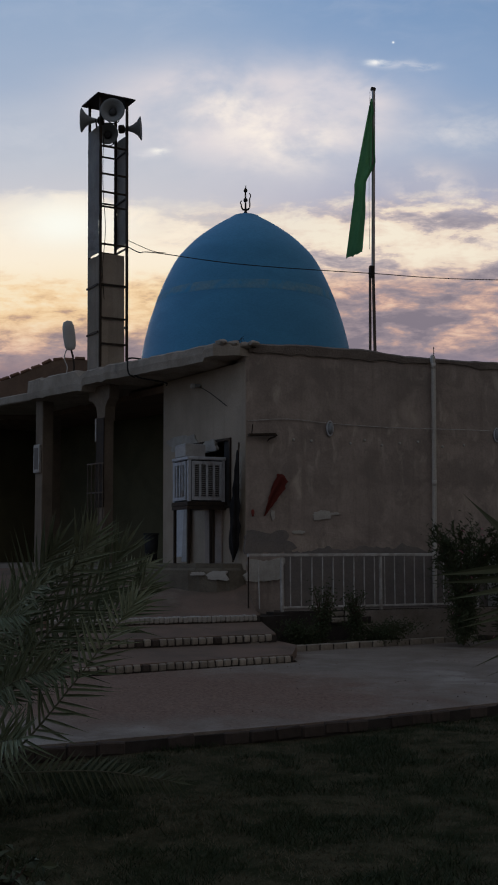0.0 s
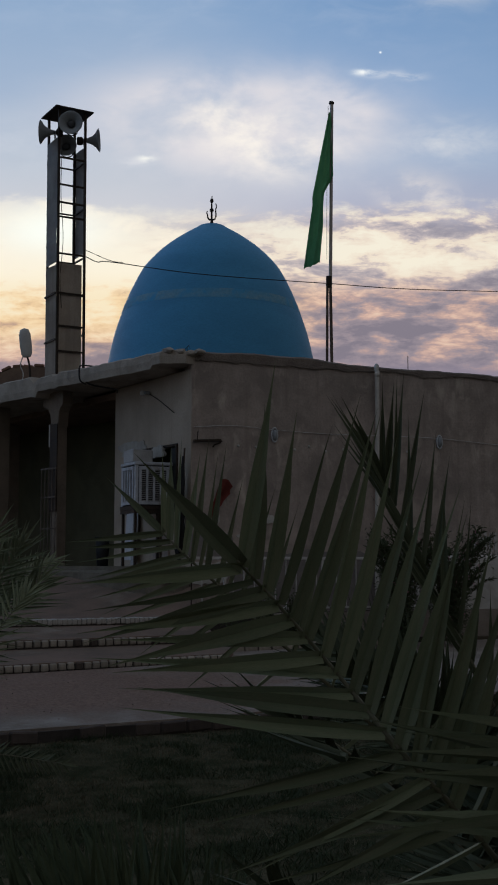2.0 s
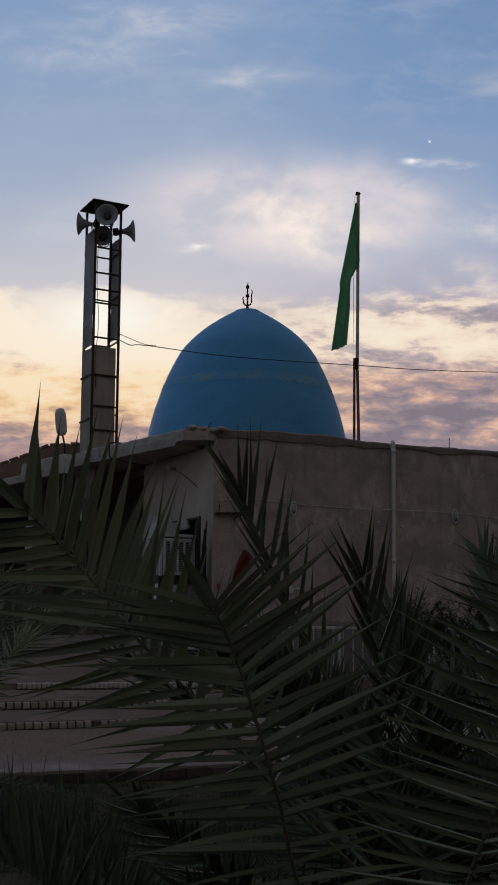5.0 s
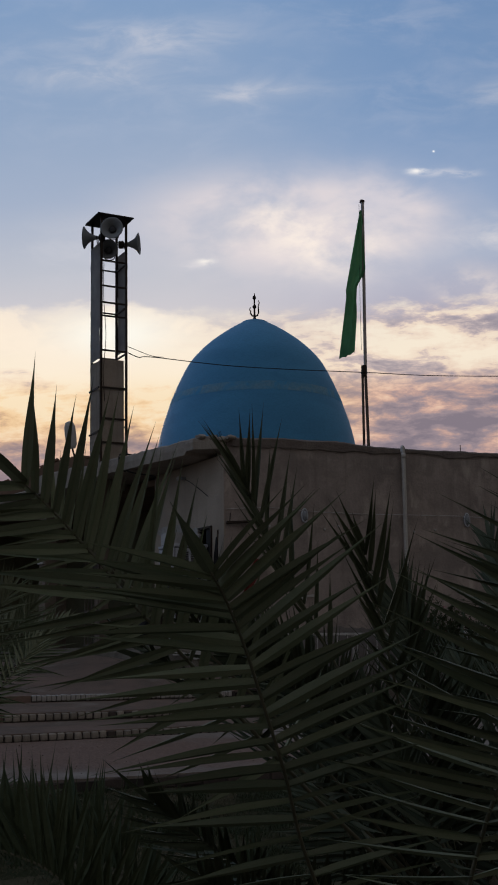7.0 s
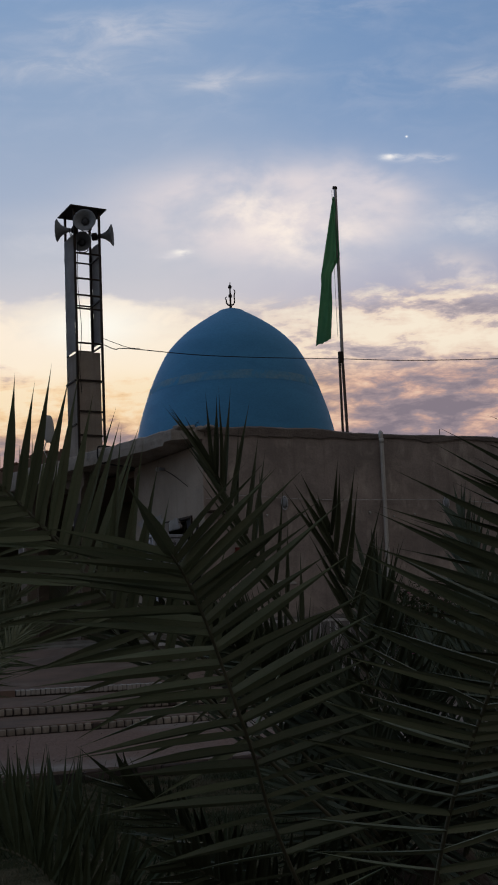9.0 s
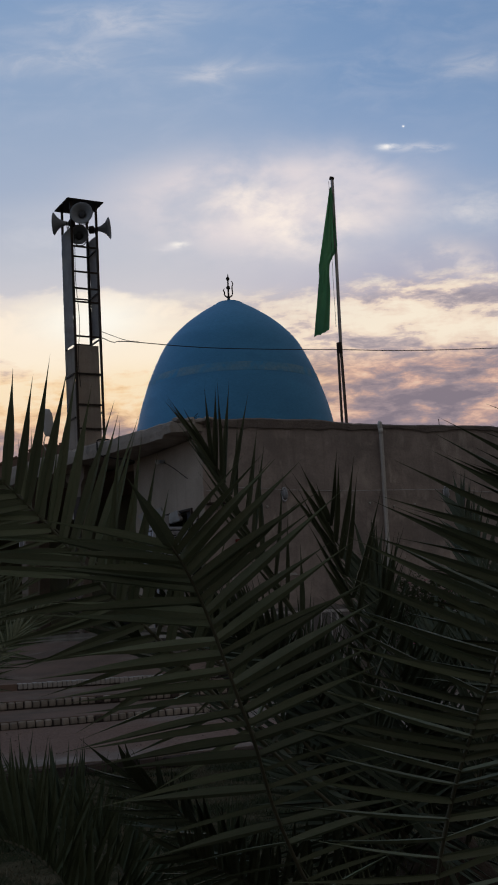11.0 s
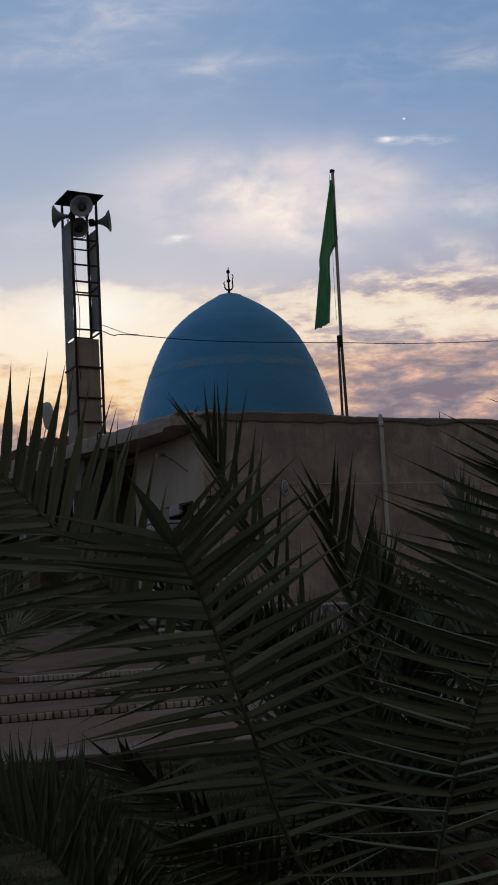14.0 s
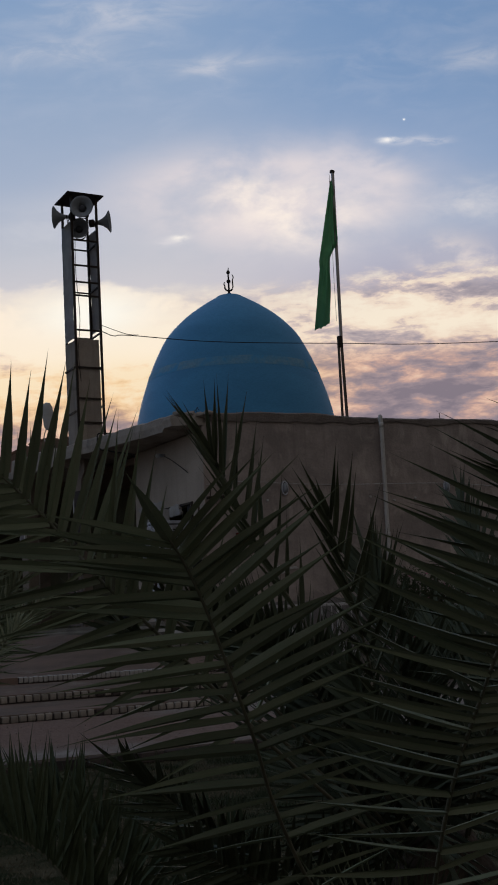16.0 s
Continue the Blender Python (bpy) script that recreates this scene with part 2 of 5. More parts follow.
    if sheer:
        thin = q.node("ShaderNodeBsdfTranslucent")
        q.plug(thin.inputs["Color"], c)
        both = q.node("ShaderNodeMixShader", Fac=sheer)
        q.tree.links.new(out, both.inputs[1])
        q.tree.links.new(thin.outputs[0], both.inputs[2])
        out = both.outputs[0]
    q.tree.links.new(out, q.node("ShaderNodeOutputMaterial").inputs[0])
    MATS[name] = m
    return m


render_brown = mat("mud_render", (0.365, 0.298, 0.260), (0.250, 0.208, 0.184), 0.95, 2.0, 26, 0.8, stain=(0.42, 0.34, 0.29), stain_at=(0.50, 0.70), streaks=0.4, bump_size=0.02, speck=0.15, smudge=(0.54, 0.455, 0.38), warp=0.4)
coping_mud = mat("coping_mud", (0.155, 0.125, 0.108), (0.225, 0.185, 0.158), 1.0, 3.0, 30, 0.9, bump_size=0.03)
whitewash = mat("dull_whitewash", (0.40, 0.375, 0.34), (0.30, 0.27, 0.24), 0.95, 5, 60, 0.6)
pale_plastic = mat("pale_plastic", (0.54, 0.505, 0.46), (0.45, 0.415, 0.375), 0.5, 3, 40, 0.1, streaks=0.2)
render_pale = mat("cement_render", (0.42, 0.345, 0.272), (0.33, 0.272, 0.214), 0.95, 1.1, 35, 0.45, stain=(0.30, 0.25, 0.205), streaks=0.25, warp=0.3, speck=0.15)
# darker version of the cement render, with stronger stains and streaks
render_dark = mat("dark_streaked_render", (0.25, 0.20, 0.158), (0.175, 0.142, 0.112), 0.95, 2.2, 35, 0.6, stain=(0.12, 0.10, 0.08), streaks=0.45, warp=0.3, speck=0.25)
plaster_white = mat("flaked_plaster", (0.50, 0.475, 0.44), (0.38, 0.35, 0.315), 0.9, 5, 60, 0.6)
plaster_grey = mat("damp_plaster", (0.18, 0.162, 0.155), (0.225, 0.195, 0.175), 0.95, 3, 50, 0.5)
concrete = mat("slab_concrete", (0.40, 0.345, 0.29), (0.28, 0.24, 0.20), 0.95, 2.8, 45, 0.8, stain=(0.17, 0.15, 0.13), streaks=0.3, speck=0.35, warp=0.3)
concrete_floor = mat("paving_concrete", (0.275, 0.232, 0.197), (0.195, 0.158, 0.132), 0.95, 1.3, 45, 0.9, stain=(0.33, 0.29, 0.255), stain_at=(0.52, 0.70), bump_size=0.02, spec=0.03, speck=0.5, warp=0.2, dirt=(-1.3, 11.9, 2.9, 1.8, (0.235, 0.150, 0.115)))
red_floor = mat("terrace_screed", (0.215, 0.148, 0.116), (0.145, 0.112, 0.09), 0.95, 1.5, 50, 0.8, stain=(0.23, 0.19, 0.155), spec=0.03, speck=0.35, warp=0.2)
brick_mat = mat("whitewashed_brick", (0.34, 0.30, 0.25), (0.23, 0.19, 0.155), 0.9, 8, 90, 0.6, per_object=0.22)
brick_dark = mat("bare_brick", (0.085, 0.065, 0.056), (0.06, 0.048, 0.042), 0.95, 6, 90, 0.6, per_object=0.25)
clay = mat("clay_brick", (0.30, 0.17, 0.115), (0.22, 0.13, 0.095), 0.95, 6, 90, 0.6, per_object=0.25)
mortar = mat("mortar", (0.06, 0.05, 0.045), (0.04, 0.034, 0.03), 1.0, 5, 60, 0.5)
lawn_mat = mat("dry_lawn", (0.048, 0.047, 0.027), (0.098, 0.084, 0.052), 1.0, 5.0, 90, 0.9, stain=(0.026, 0.032, 0.016), stain_at=(0.44, 0.60), bump_size=0.03, spec=0.0, speck=0.7, warp=0.2)
bank_earth = mat("bank_earth", (0.20, 0.175, 0.14), (0.145, 0.125, 0.10), 1.0, 3, 60, 0.8, stain=(0.11, 0.095, 0.075), bump_size=0.03, spec=0.0, speck=0.4, warp=0.2)
soil = mat("soil", (0.10, 0.080, 0.058), (0.065, 0.056, 0.040), 1.0, 3, 60, 0.8, bump_size=0.03, spec=0.0)
# olive wall colour darkened; the porch's inner shade is part of it
porch_shade = mat("porch_wall_shaded", (0.130, 0.118, 0.070), (0.095, 0.085, 0.052), 0.95, 1.3, 40, 0.4)
blue_paint = mat("dome_blue_paint", (0.062, 0.275, 0.495), (0.052, 0.235, 0.435), 0.55, 0.5, 14, 0.12, spec=0.32, stain=(0.042, 0.21, 0.40), stretch=(1, 1, 2.5))
band_paint = mat("dome_band_paint", (0.105, 0.295, 0.46), (0.19, 0.335, 0.43), 0.7, 1.6, 14, 0.2, stain=(0.058, 0.285, 0.53), stain_at=(0.44, 0.62))
steel_dark = mat("rusted_steel", (0.035, 0.028, 0.025), (0.055, 0.04, 0.03), 0.6, 6, 60, 0.3, 0.6)
steel_grey = mat("galvanised_sheet", (0.42, 0.41, 0.40), (0.32, 0.31, 0.305), 0.6, 3, 40, 0.2, 0.2)
steel_bright = mat("galvanised_pipe", (0.34, 0.31, 0.29), (0.24, 0.21, 0.195), 0.32, 4, 40, 0.15, 0.9)
sheet_tan = mat("painted_sheet", (0.46, 0.41, 0.355), (0.36, 0.315, 0.27), 0.7, 2, 40, 0.25, 0.1, streaks=0.35)
horn_mat = mat("horn_grey", (0.30, 0.31, 0.32), (0.24, 0.25, 0.26), 0.5, 3, 30, 0.1)
horn_dark = mat("horn_throat", (0.09, 0.09, 0.095), (0.07, 0.07, 0.075), 0.6, 3, 30, 0.1)
flag_mat = mat("green_cloth", (0.19, 0.46, 0.235), (0.15, 0.39, 0.20), 0.9, 3, 150, 0.3, sheer=0.7)
red_cloth = mat("red_cloth", (0.24, 0.055, 0.042), (0.17, 0.042, 0.034), 0.9, 4, 150, 0.3)
black_cloth = mat("black_cloth", (0.015, 0.014, 0.014), (0.025, 0.022, 0.022), 0.95, 4, 150, 0.3)
cable_mat = mat("black_cable", (0.02, 0.02, 0.02), (0.03, 0.028, 0.026), 0.7, 4, 60, 0.1)
cooler_white = mat("cooler_enamel", (0.50, 0.51, 0.55), (0.37, 0.375, 0.40), 0.5, 7, 60, 0.2, streaks=0.5, stain=(0.24, 0.21, 0.19), stain_at=(0.54, 0.70), speck=0.25)
cooler_dark = mat("cooler_pad", (0.05, 0.05, 0.052), (0.035, 0.034, 0.034), 0.9, 8, 90, 0.4)
rail_paint = mat("rail_paint", (0.55, 0.53, 0.51), (0.36, 0.32, 0.29), 0.6, 8, 60, 0.2)
door_mat = mat("pale_door_paint", (0.55, 0.55, 0.57), (0.45, 0.45, 0.47), 0.6, 3, 40, 0.1)
roof_brown = mat("mud_roof", (0.22, 0.15, 0.11), (0.16, 0.11, 0.085), 1.0, 3, 40, 0.7)
palm_green = mat("palm_leaflet", (0.122, 0.142, 0.080), (0.156, 0.160, 0.096), 0.65, 3, 40, 0.15, spec=0.2, per_object=0.3, sheer=0.08)
grass_green = mat("grass_blade", (0.028, 0.040, 0.018), (0.048, 0.056, 0.027), 0.8, 3, 40, 0.1)
grass_dry = mat("dry_grass_blade", (0.15, 0.122, 0.078), (0.075, 0.066, 0.040), 0.9, 3, 40, 0.1)
# duller palm green; on inner fronds the clump's shade is in this colour
palm_dull_shade = mat("palm_leaflet_dull_shade", (0.095, 0.104, 0.059), (0.060, 0.068, 0.038), 0.7, 3, 40, 0.15, spec=0.2)
rachis_mat = mat("palm_rachis", (0.15, 0.135, 0.09), (0.10, 0.095, 0.062), 0.55, 6, 40, 0.2)
bark = mat("palm_bark", (0.09, 0.065, 0.045), (0.06, 0.045, 0.033), 1.0, 8, 40, 0.8, bump_size=0.03)
leaf_dark = mat("shrub_leaf", (0.055, 0.070, 0.036), (0.080, 0.092, 0.048), 0.7, 4, 40, 0.2)
petal = mat("pink_petal", (0.45, 0.10, 0.2), (0.5, 0.3, 0.32), 0.8, 4, 40, 0.2)
glass_white = mat("lamp_shell", (0.5, 0.48, 0.45), (0.42, 0.40, 0.38), 0.4, 4, 40, 0.1)

# ---------------------------------------------------------------- mesh helpers


def part(name, bm, material, parent=None, label="", matrix=None, smooth=False):
    me = bpy.data.meshes.new(name)
    bm.to_mesh(me)
    bm.free()
    if smooth:
        me.polygons.foreach_set("use_smooth", [True] * len(me.polygons))
    me.materials.append(material)
    ob = new(name, me)
    if parent:
        ob.parent = parent
    if matrix is not None:
        ob.matrix_basis = matrix
    return tagged(ob, label)


def thing(name, matrix, label, category, group="", kind=""):
    ob = new(name)
    ob.empty_display_size = 0.2
    ob.matrix_basis = matrix
    return tagged(ob, label, category, group, kind)


def box(x0, x1, y0, y1, z0, z1, bevel=0.0, bm=None, m=None):
    bm = bm or bmesh.new()
    r = bmesh.ops.create_cube(bm, size=1.0)
    t = Matrix.Translation(((x0 + x1) / 2, (y0 + y1) / 2, (z0 + z1) / 2)) @ Matrix.Diagonal((x1 - x0, y1 - y0, z1 - z0, 1))
    if m is not None:
        t = m @ t
    bmesh.ops.transform(bm, matrix=t, verts=r["verts"])
    if bevel:
        edges = {e for v in r["verts"] for e in v.link_edges}
        bmesh.ops.bevel(bm, geom=list(edges), offset=bevel, segments=1, affect="EDGES")
    return bm


def tube(points, radius, sides=8, bm=None, taper=1.0, caps=True):
    """A round bar along points; its radius runs to taper times itself at the end."""
    bm = bm or bmesh.new()
    pts = [Vector(p) for p in points]
    rings, up = [], Vector((0.13, 0.21, 1.0)).normalized()
    for i, p in enumerate(pts):
        d = (pts[min(i + 1, len(pts) - 1)] - pts[max(i - 1, 0)]).normalized()
        a = d.cross(up if abs(d.dot(up)) < 0.95 else Vector((1, 0.2, 0))).normalized()
        b = d.cross(a)
        r = radius * (1 + (taper - 1) * i / max(1, len(pts) - 1))
        rings.append([bm.verts.new(p + a * (r * math.cos(k * 2 * math.pi / sides)) + b * (r * math.sin(k * 2 * math.pi / sides))) for k in range(sides)])
    for r0, r1 in zip(rings, rings[1:]):
        for k in range(sides):
            bm.faces.new((r0[k], r0[(k + 1) % sides], r1[(k + 1) % sides], r1[k]))
    if caps:
        bm.faces.new(rings[0][::-1])
        bm.faces.new(rings[-1])
    return bm


def lathe(profile, steps=48, bm=None, m=None):
    bm = bm or bmesh.new()
    rings = []
    for r, z in profile:
        ring = []
        for k in range(steps if r > 1e-5 else 1):
            p = Vector((r * math.cos(k * 2 * math.pi / steps), r * math.sin(k * 2 * math.pi / steps), z))
            ring.append(bm.verts.new(m @ p if m is not None else p))
        rings.append(ring)
    for a, b in zip(rings, rings[1:]):
        for k in range(steps):
            q = [a[k % len(a)], a[(k + 1) % len(a)], b[(k + 1) % len(b)], b[k % len(b)]]
            q = list(dict.fromkeys(q))
            if len(q) > 2:
                bm.faces.new(q)
    return bm


def prism(outline, z0, z1, bm=None):
    """A slab over an outline; z1 may be a function of (x, y)."""
    bm = bm or bmesh.new()
    top = [bm.verts.new((x, y, z1(x, y) if callable(z1) else z1)) for x, y in outline]
    low = [bm.verts.new((x, y, z0)) for x, y in outline]
    bm.faces.new(top)
    bm.faces.new(low[::-1])
    n = len(outline)
    for i in range(n):
        bm.faces.new((low[i], low[(i + 1) % n], top[(i + 1) % n], top[i]))
    bmesh.ops.recalc_face_normals(bm, faces=bm.faces)
    return bm


def smooth_path(points, n):
    """Catmull-Rom through the points."""
    p = [Vector(v) for v in points]
    p = [2 * p[0] - p[1]] + p + [2 * p[-1] - p[-2]]
    out = []
    for k in range(n + 1):
        u = k / n * (len(p) - 3)
        i = min(int(u), len(p) - 4)
        u -= i
        a, b, c, d = p[i:i + 4]
        out.append(0.5 * (2 * b + (c - a) * u + (2 * a - 5 * b + 4 * c - d) * u * u + (3 * b - a - 3 * c + d) * u ** 3))
    return out


# frames of the two facades: x along the wall, y into the building
CORNER = Vector((-0.05, 17.83, 0))
MR = pose(*CORNER, 0, 0, 21.5)
ML = pose(*CORNER, 0, 0, -47)
MA = pose(*CORNER, 0, 0, -57)
DECK = 4.42

# ---------------------------------------------------------------- ground
bm = bmesh.new()
NX, NY = 44, 44
grid = []
for j in range(NY + 1):
    row = []
    for i in range(NX + 1):
        x = 3 * (i / NX * 2 - 1)
        y = 3 * (j / NY * 2 - 1)
        x, y = math.copysign(abs(x) ** 5 * 6, x) + x * 5, math.copysign(abs(y) ** 5 * 6, y) + y * 5 + 8
        row.append(bm.verts.new((x, y, 0.025 * noise.noise((x * 0.8, y * 0.8, 0)) if abs(x) < 40 else 0)))
    grid.append(row)
for j in range(NY):
    for i in range(NX):
        bm.faces.new((grid[j][i], grid[j][i + 1], grid[j + 1][i + 1], grid[j + 1][i]))
tagged(part("ground", bm, lawn_mat, smooth=True), "patchy dry lawn and bare earth", "ground", kind="structure")

EDGE_A, EDGE_B = Vector((-7.5, 5.55)), Vector((9.0, 15.75))


def ground_z(x, y):
    """Height of the paving, rising from the lawn's edge to the steps."""
    return 0.12 + 0.115 * min(1.0, max(0.0, (y - 0.62 * x - 10.0) / 3.6))


paving = [(-7.5, 5.55), (-3.0, 8.3), (-0.6, 9.62), (0.48, 10.2), (1.31, 10.8), (2.39, 11.55), (5.5, 13.4), (9.0, 15.6), (9.0, 21.0), (2.9, 17.75), (0.46, 16.0), (0.6, 14.6), (-1.6, 13.0), (-8.0, 9.6)]
tagged(part("paving", prism(paving, -0.2, ground_z), concrete_floor), "worn concrete forecourt with pale cement patches", "paving", kind="structure")

# steps: each with a front line from left to right
STEP_LINES = [((-6.0, 10.1), (0.55, 14.55), 0.22, 0.325), ((-6.0, 12.1), (0.37, 15.7), 0.40, 0.50), ((-6.0, 13.9), (0.16, 16.82), 0.60, 0.685)]
for k, (a, b, z0, z1) in enumerate(STEP_LINES):
    nxt = STEP_LINES[k + 1] if k < 2 else ((-6.0, 16.5), (0.16, 17.7), 0.68, 0.7)
    zb = nxt[2]
    front = Vector(b) - Vector(a)
    nrm = Vector((-front.y, front.x)).normalized()

    def tread(x, y, a=Vector(a), nrm=nrm, z1=z1, zb=zb, k=k):
        d = (Vector((x, y)) - a).dot(nrm)
        return z1 + (zb - z1) * min(1.0, max(0.0, d / 1.2))

    a2, b2 = Vector(a) + nrm * 0.03, Vector(b) + nrm * 0.03
    outline = [a2, b2, Vector(nxt[1]) + Vector((0.0, 0.1)) + (Vector(b) - Vector(nxt[1])) * 0.0, Vector(nxt[0]) + Vector((0, 0.1))]
    if k == 0:
        outline = [a2, b2, Vector((0.62, 15.5)), Vector((0.37, 15.85)), Vector((-6.0, 12.25))]
    tagged(part(f"step_{k + 1}", prism([tuple(v) for v in outline], -0.1, tread), red_floor), "worn reddish screed step edged with brick", "step", kind="structure")

# terrace rising to the building
bm = bmesh.new()
rows = []
for j in range(9):
    v = j / 8
    row = []
    for i in range(21):
        u = i / 20
        a = Vector((-6.0, 13.95)).lerp(Vector((0.16, 16.86)), u)
        b = Vector((-6.5, 23.0)).lerp(Vector((-0.05, 17.9)), u) if u < 0.999 else Vector((-0.05, 17.9))
        b = Vector((-6.0 + 5.95 * u, 17.9 + 4.5 * (1 - u)))
        p = a.lerp(b, v)
        z = 0.685 + (0.62 - 0.18 * u ** 6) * min(1.0, max(0.0, (v - 0.2) / 0.8))
        row.append(bm.verts.new((p.x, p.y, z)))
    rows.append(row)
for j in range(8):
    for i in range(20):
        bm.faces.new((rows[j][i], rows[j][i + 1], rows[j + 1][i + 1], rows[j + 1][i]))
tagged(part("terrace", bm, red_floor, smooth=True), "reddish screed terrace sloping up to the entrance", "terrace", kind="structure")
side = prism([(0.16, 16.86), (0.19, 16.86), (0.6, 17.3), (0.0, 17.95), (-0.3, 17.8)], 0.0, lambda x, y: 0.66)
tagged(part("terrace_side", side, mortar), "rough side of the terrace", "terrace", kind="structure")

# raised landing before the left facade
bm = prism([(-5.6, -0.55), (-2.2, -0.62), (-1.2, -0.75), (-0.5, -0.62), (-0.12, -0.35), (0.0, -0.02), (0.0, 0.1), (-5.6, 0.1)], 0.6, 1.40)
bmesh.ops.bevel(bm, geom=list(bm.edges), offset=0.10, segments=3, affect="EDGES")
tagged(part("landing", bm, bank_earth, matrix=ML), "low grey earthen landing with a worn rounded edge", "landing", kind="structure")

# planting bed and walk before the right wall
tagged(part("planting_bed", prism([(0.2, 16.1), (0.46, 16.15), (2.9, 17.8), (9.0, 21.1), (9.0, 21.6), (0.25, 17.45)], 0.0, 0.27), soil), "dark soil bed behind a brick kerb", "soil bed", kind="structure")
tagged(part("wall_walk", box(0.45, 14, -0.62, 0.0, 0.0, 0.70), concrete_floor, matrix=MR), "narrow concrete walk along the wall", "walk", kind="structure")

# ---------------------------------------------------------------- building shell


def rough_wall(x0, x1, thick, base, top, step=0.25, seed=0.0, y0=0.0):
    """A wall with a worn, uneven top and slightly wavy faces."""
    bm = bmesh.new()
    n = max(2, int((x1 - x0) / step))
    m = 12
    ring = []
    for i in range(n + 1):
        x = x0 + (x1 - x0) * i / n
        zt = top(x) if callable(top) else top
        zt += 0.022 * noise.noise((x * 1.7, seed, 0)) + 0.014 * noise.noise((x * 6.0, seed, 3))
        col = []
        z0 = base(x) if callable(base) else base
        for j in range(m + 1):
            z = z0 + (zt - 0.03 - z0) * j / m
            col.append(bm.verts.new((x, y0 + 0.012 * noise.noise((x * 1.1, z * 1.1, seed)), z)))
        col.append(bm.verts.new((x, y0 + 0.05, zt)))
        col.append(bm.verts.new((x, y0 + thick - 0.05, zt + 0.01)))
        col.append(bm.verts.new((x, y0 + thick, zt - 0.05)))
        col.append(bm.verts.new((x, y0 + thick, z0)))
        ring.append(col)
    for a, b in zip(ring, ring[1:]):
        for j in range(len(a) - 1):
            bm.faces.new((a[j], b[j], b[j + 1], a[j + 1]))
    bm.faces.new(ring[0])
    bm.faces.new(ring[-1][::-1])
    return bm


def right_top(x):
    return 4.735 + 0.03 * math.exp(-((x - 1.4) / 0.8) ** 2) - 0.05 * min(1, max(0, (x - 2.0) / 1.2))


tagged(part("wall_right", rough_wall(0.0, 15.0, 0.4, 0.0, right_top, 0.2, 4.0), render_brown, matrix=MR), "long brown mud-rendered wall with an uneven parapet", "wall", kind="structure")


tagged(part("wall_coping", rough_wall(0.05, 15.0, 0.46, lambda x: 4.60 + 0.06 * noise.noise((x * 1.3, 7, 0)) + 0.035 * noise.noise((x * 5, 8, 0)) + 0.02 * noise.noise((x * 13, 8, 0)), lambda x: right_top(x) + 0.012, 0.1, 14.0, -0.03), coping_mud, matrix=MR),
       "dark crumbling mud coping along the parapet", "coping", kind="structure")


def rubble(m, size, seed):
    bm = bmesh.new()
    bmesh.ops.create_icosphere(bm, subdivisions=2, radius=1.0)
    for v in bm.verts:
        v.co *= 1 + 0.45 * noise.noise(v.co * 1.6 + Vector((seed, 0, 0)))
    bmesh.ops.transform(bm, matrix=Matrix.Diagonal((*size, 1)), verts=bm.verts)
    tagged(part("rubble_chunk", bm, concrete, matrix=m), "broken lump of concrete on the slab's end", "rubble", "slab rubble")


for k, (x, y, z, a) in enumerate(((-0.10, -0.16, 4.72, 20), (0.02, -0.02, 4.70, 70), (-0.22, -0.30, 4.74, 10), (0.12, 0.05, 4.72, 40), (-0.4, -0.2, 4.745, 60), (-0.75, -0.1, 4.75, 10))):
    rubble(ML @ pose(x, y, z, 0, 0, a), (0.13 - 0.012 * k, 0.08, 0.05), k * 3.7)


def wall_with_hole(x0, x1, z0, z1, hx0, hx1, hz0, hz1, thick, y0=0.0):
    bm = bmesh.new()
    for a, b, c, d in ((x0, hx0, z0, z1), (hx1, x1, z0, z1), (hx0, hx1, z0, hz0), (hx0, hx1, hz1, z1)):
        box(a, b, y0, y0 + thick, c, d, bm=bm)
    return bm


tagged(part("wall_left", wall_with_hole(-2.60, 0.0, 0.9, 4.46, -2.13, -0.41, 2.25, 3.33, 0.3), render_pale, matrix=MA), "cement-rendered entrance wall with a window opening", "wall", kind="structure")
tagged(part("porch_back_wall", box(-9.5, -2.2, 2.4, 2.6, 0.9, 4.4), porch_shade, matrix=ML), "rendered back wall of the porch, coloured dark for shade", "wall", kind="structure")
tagged(part("porch_side_wall", box(-2.60, -2.44, 0.3, 2.4, 0.9, 4.4), porch_shade, matrix=MA), "rendered side wall of the porch, coloured dark for shade", "wall", kind="structure")
tagged(part("porch_end_wall", box(-9.7, -9.5, 0.0, 2.6, 0.9, 4.4), porch_shade, matrix=ML), "rendered end wall of the porch, coloured dark for shade", "wall", kind="structure")
tagged(part("porch_floor", box(-9.5, -1.99, -0.3, 2.4, 1.0, 1.38), concrete_floor, matrix=ML), "dusty concrete porch floor", "floor", kind="structure")


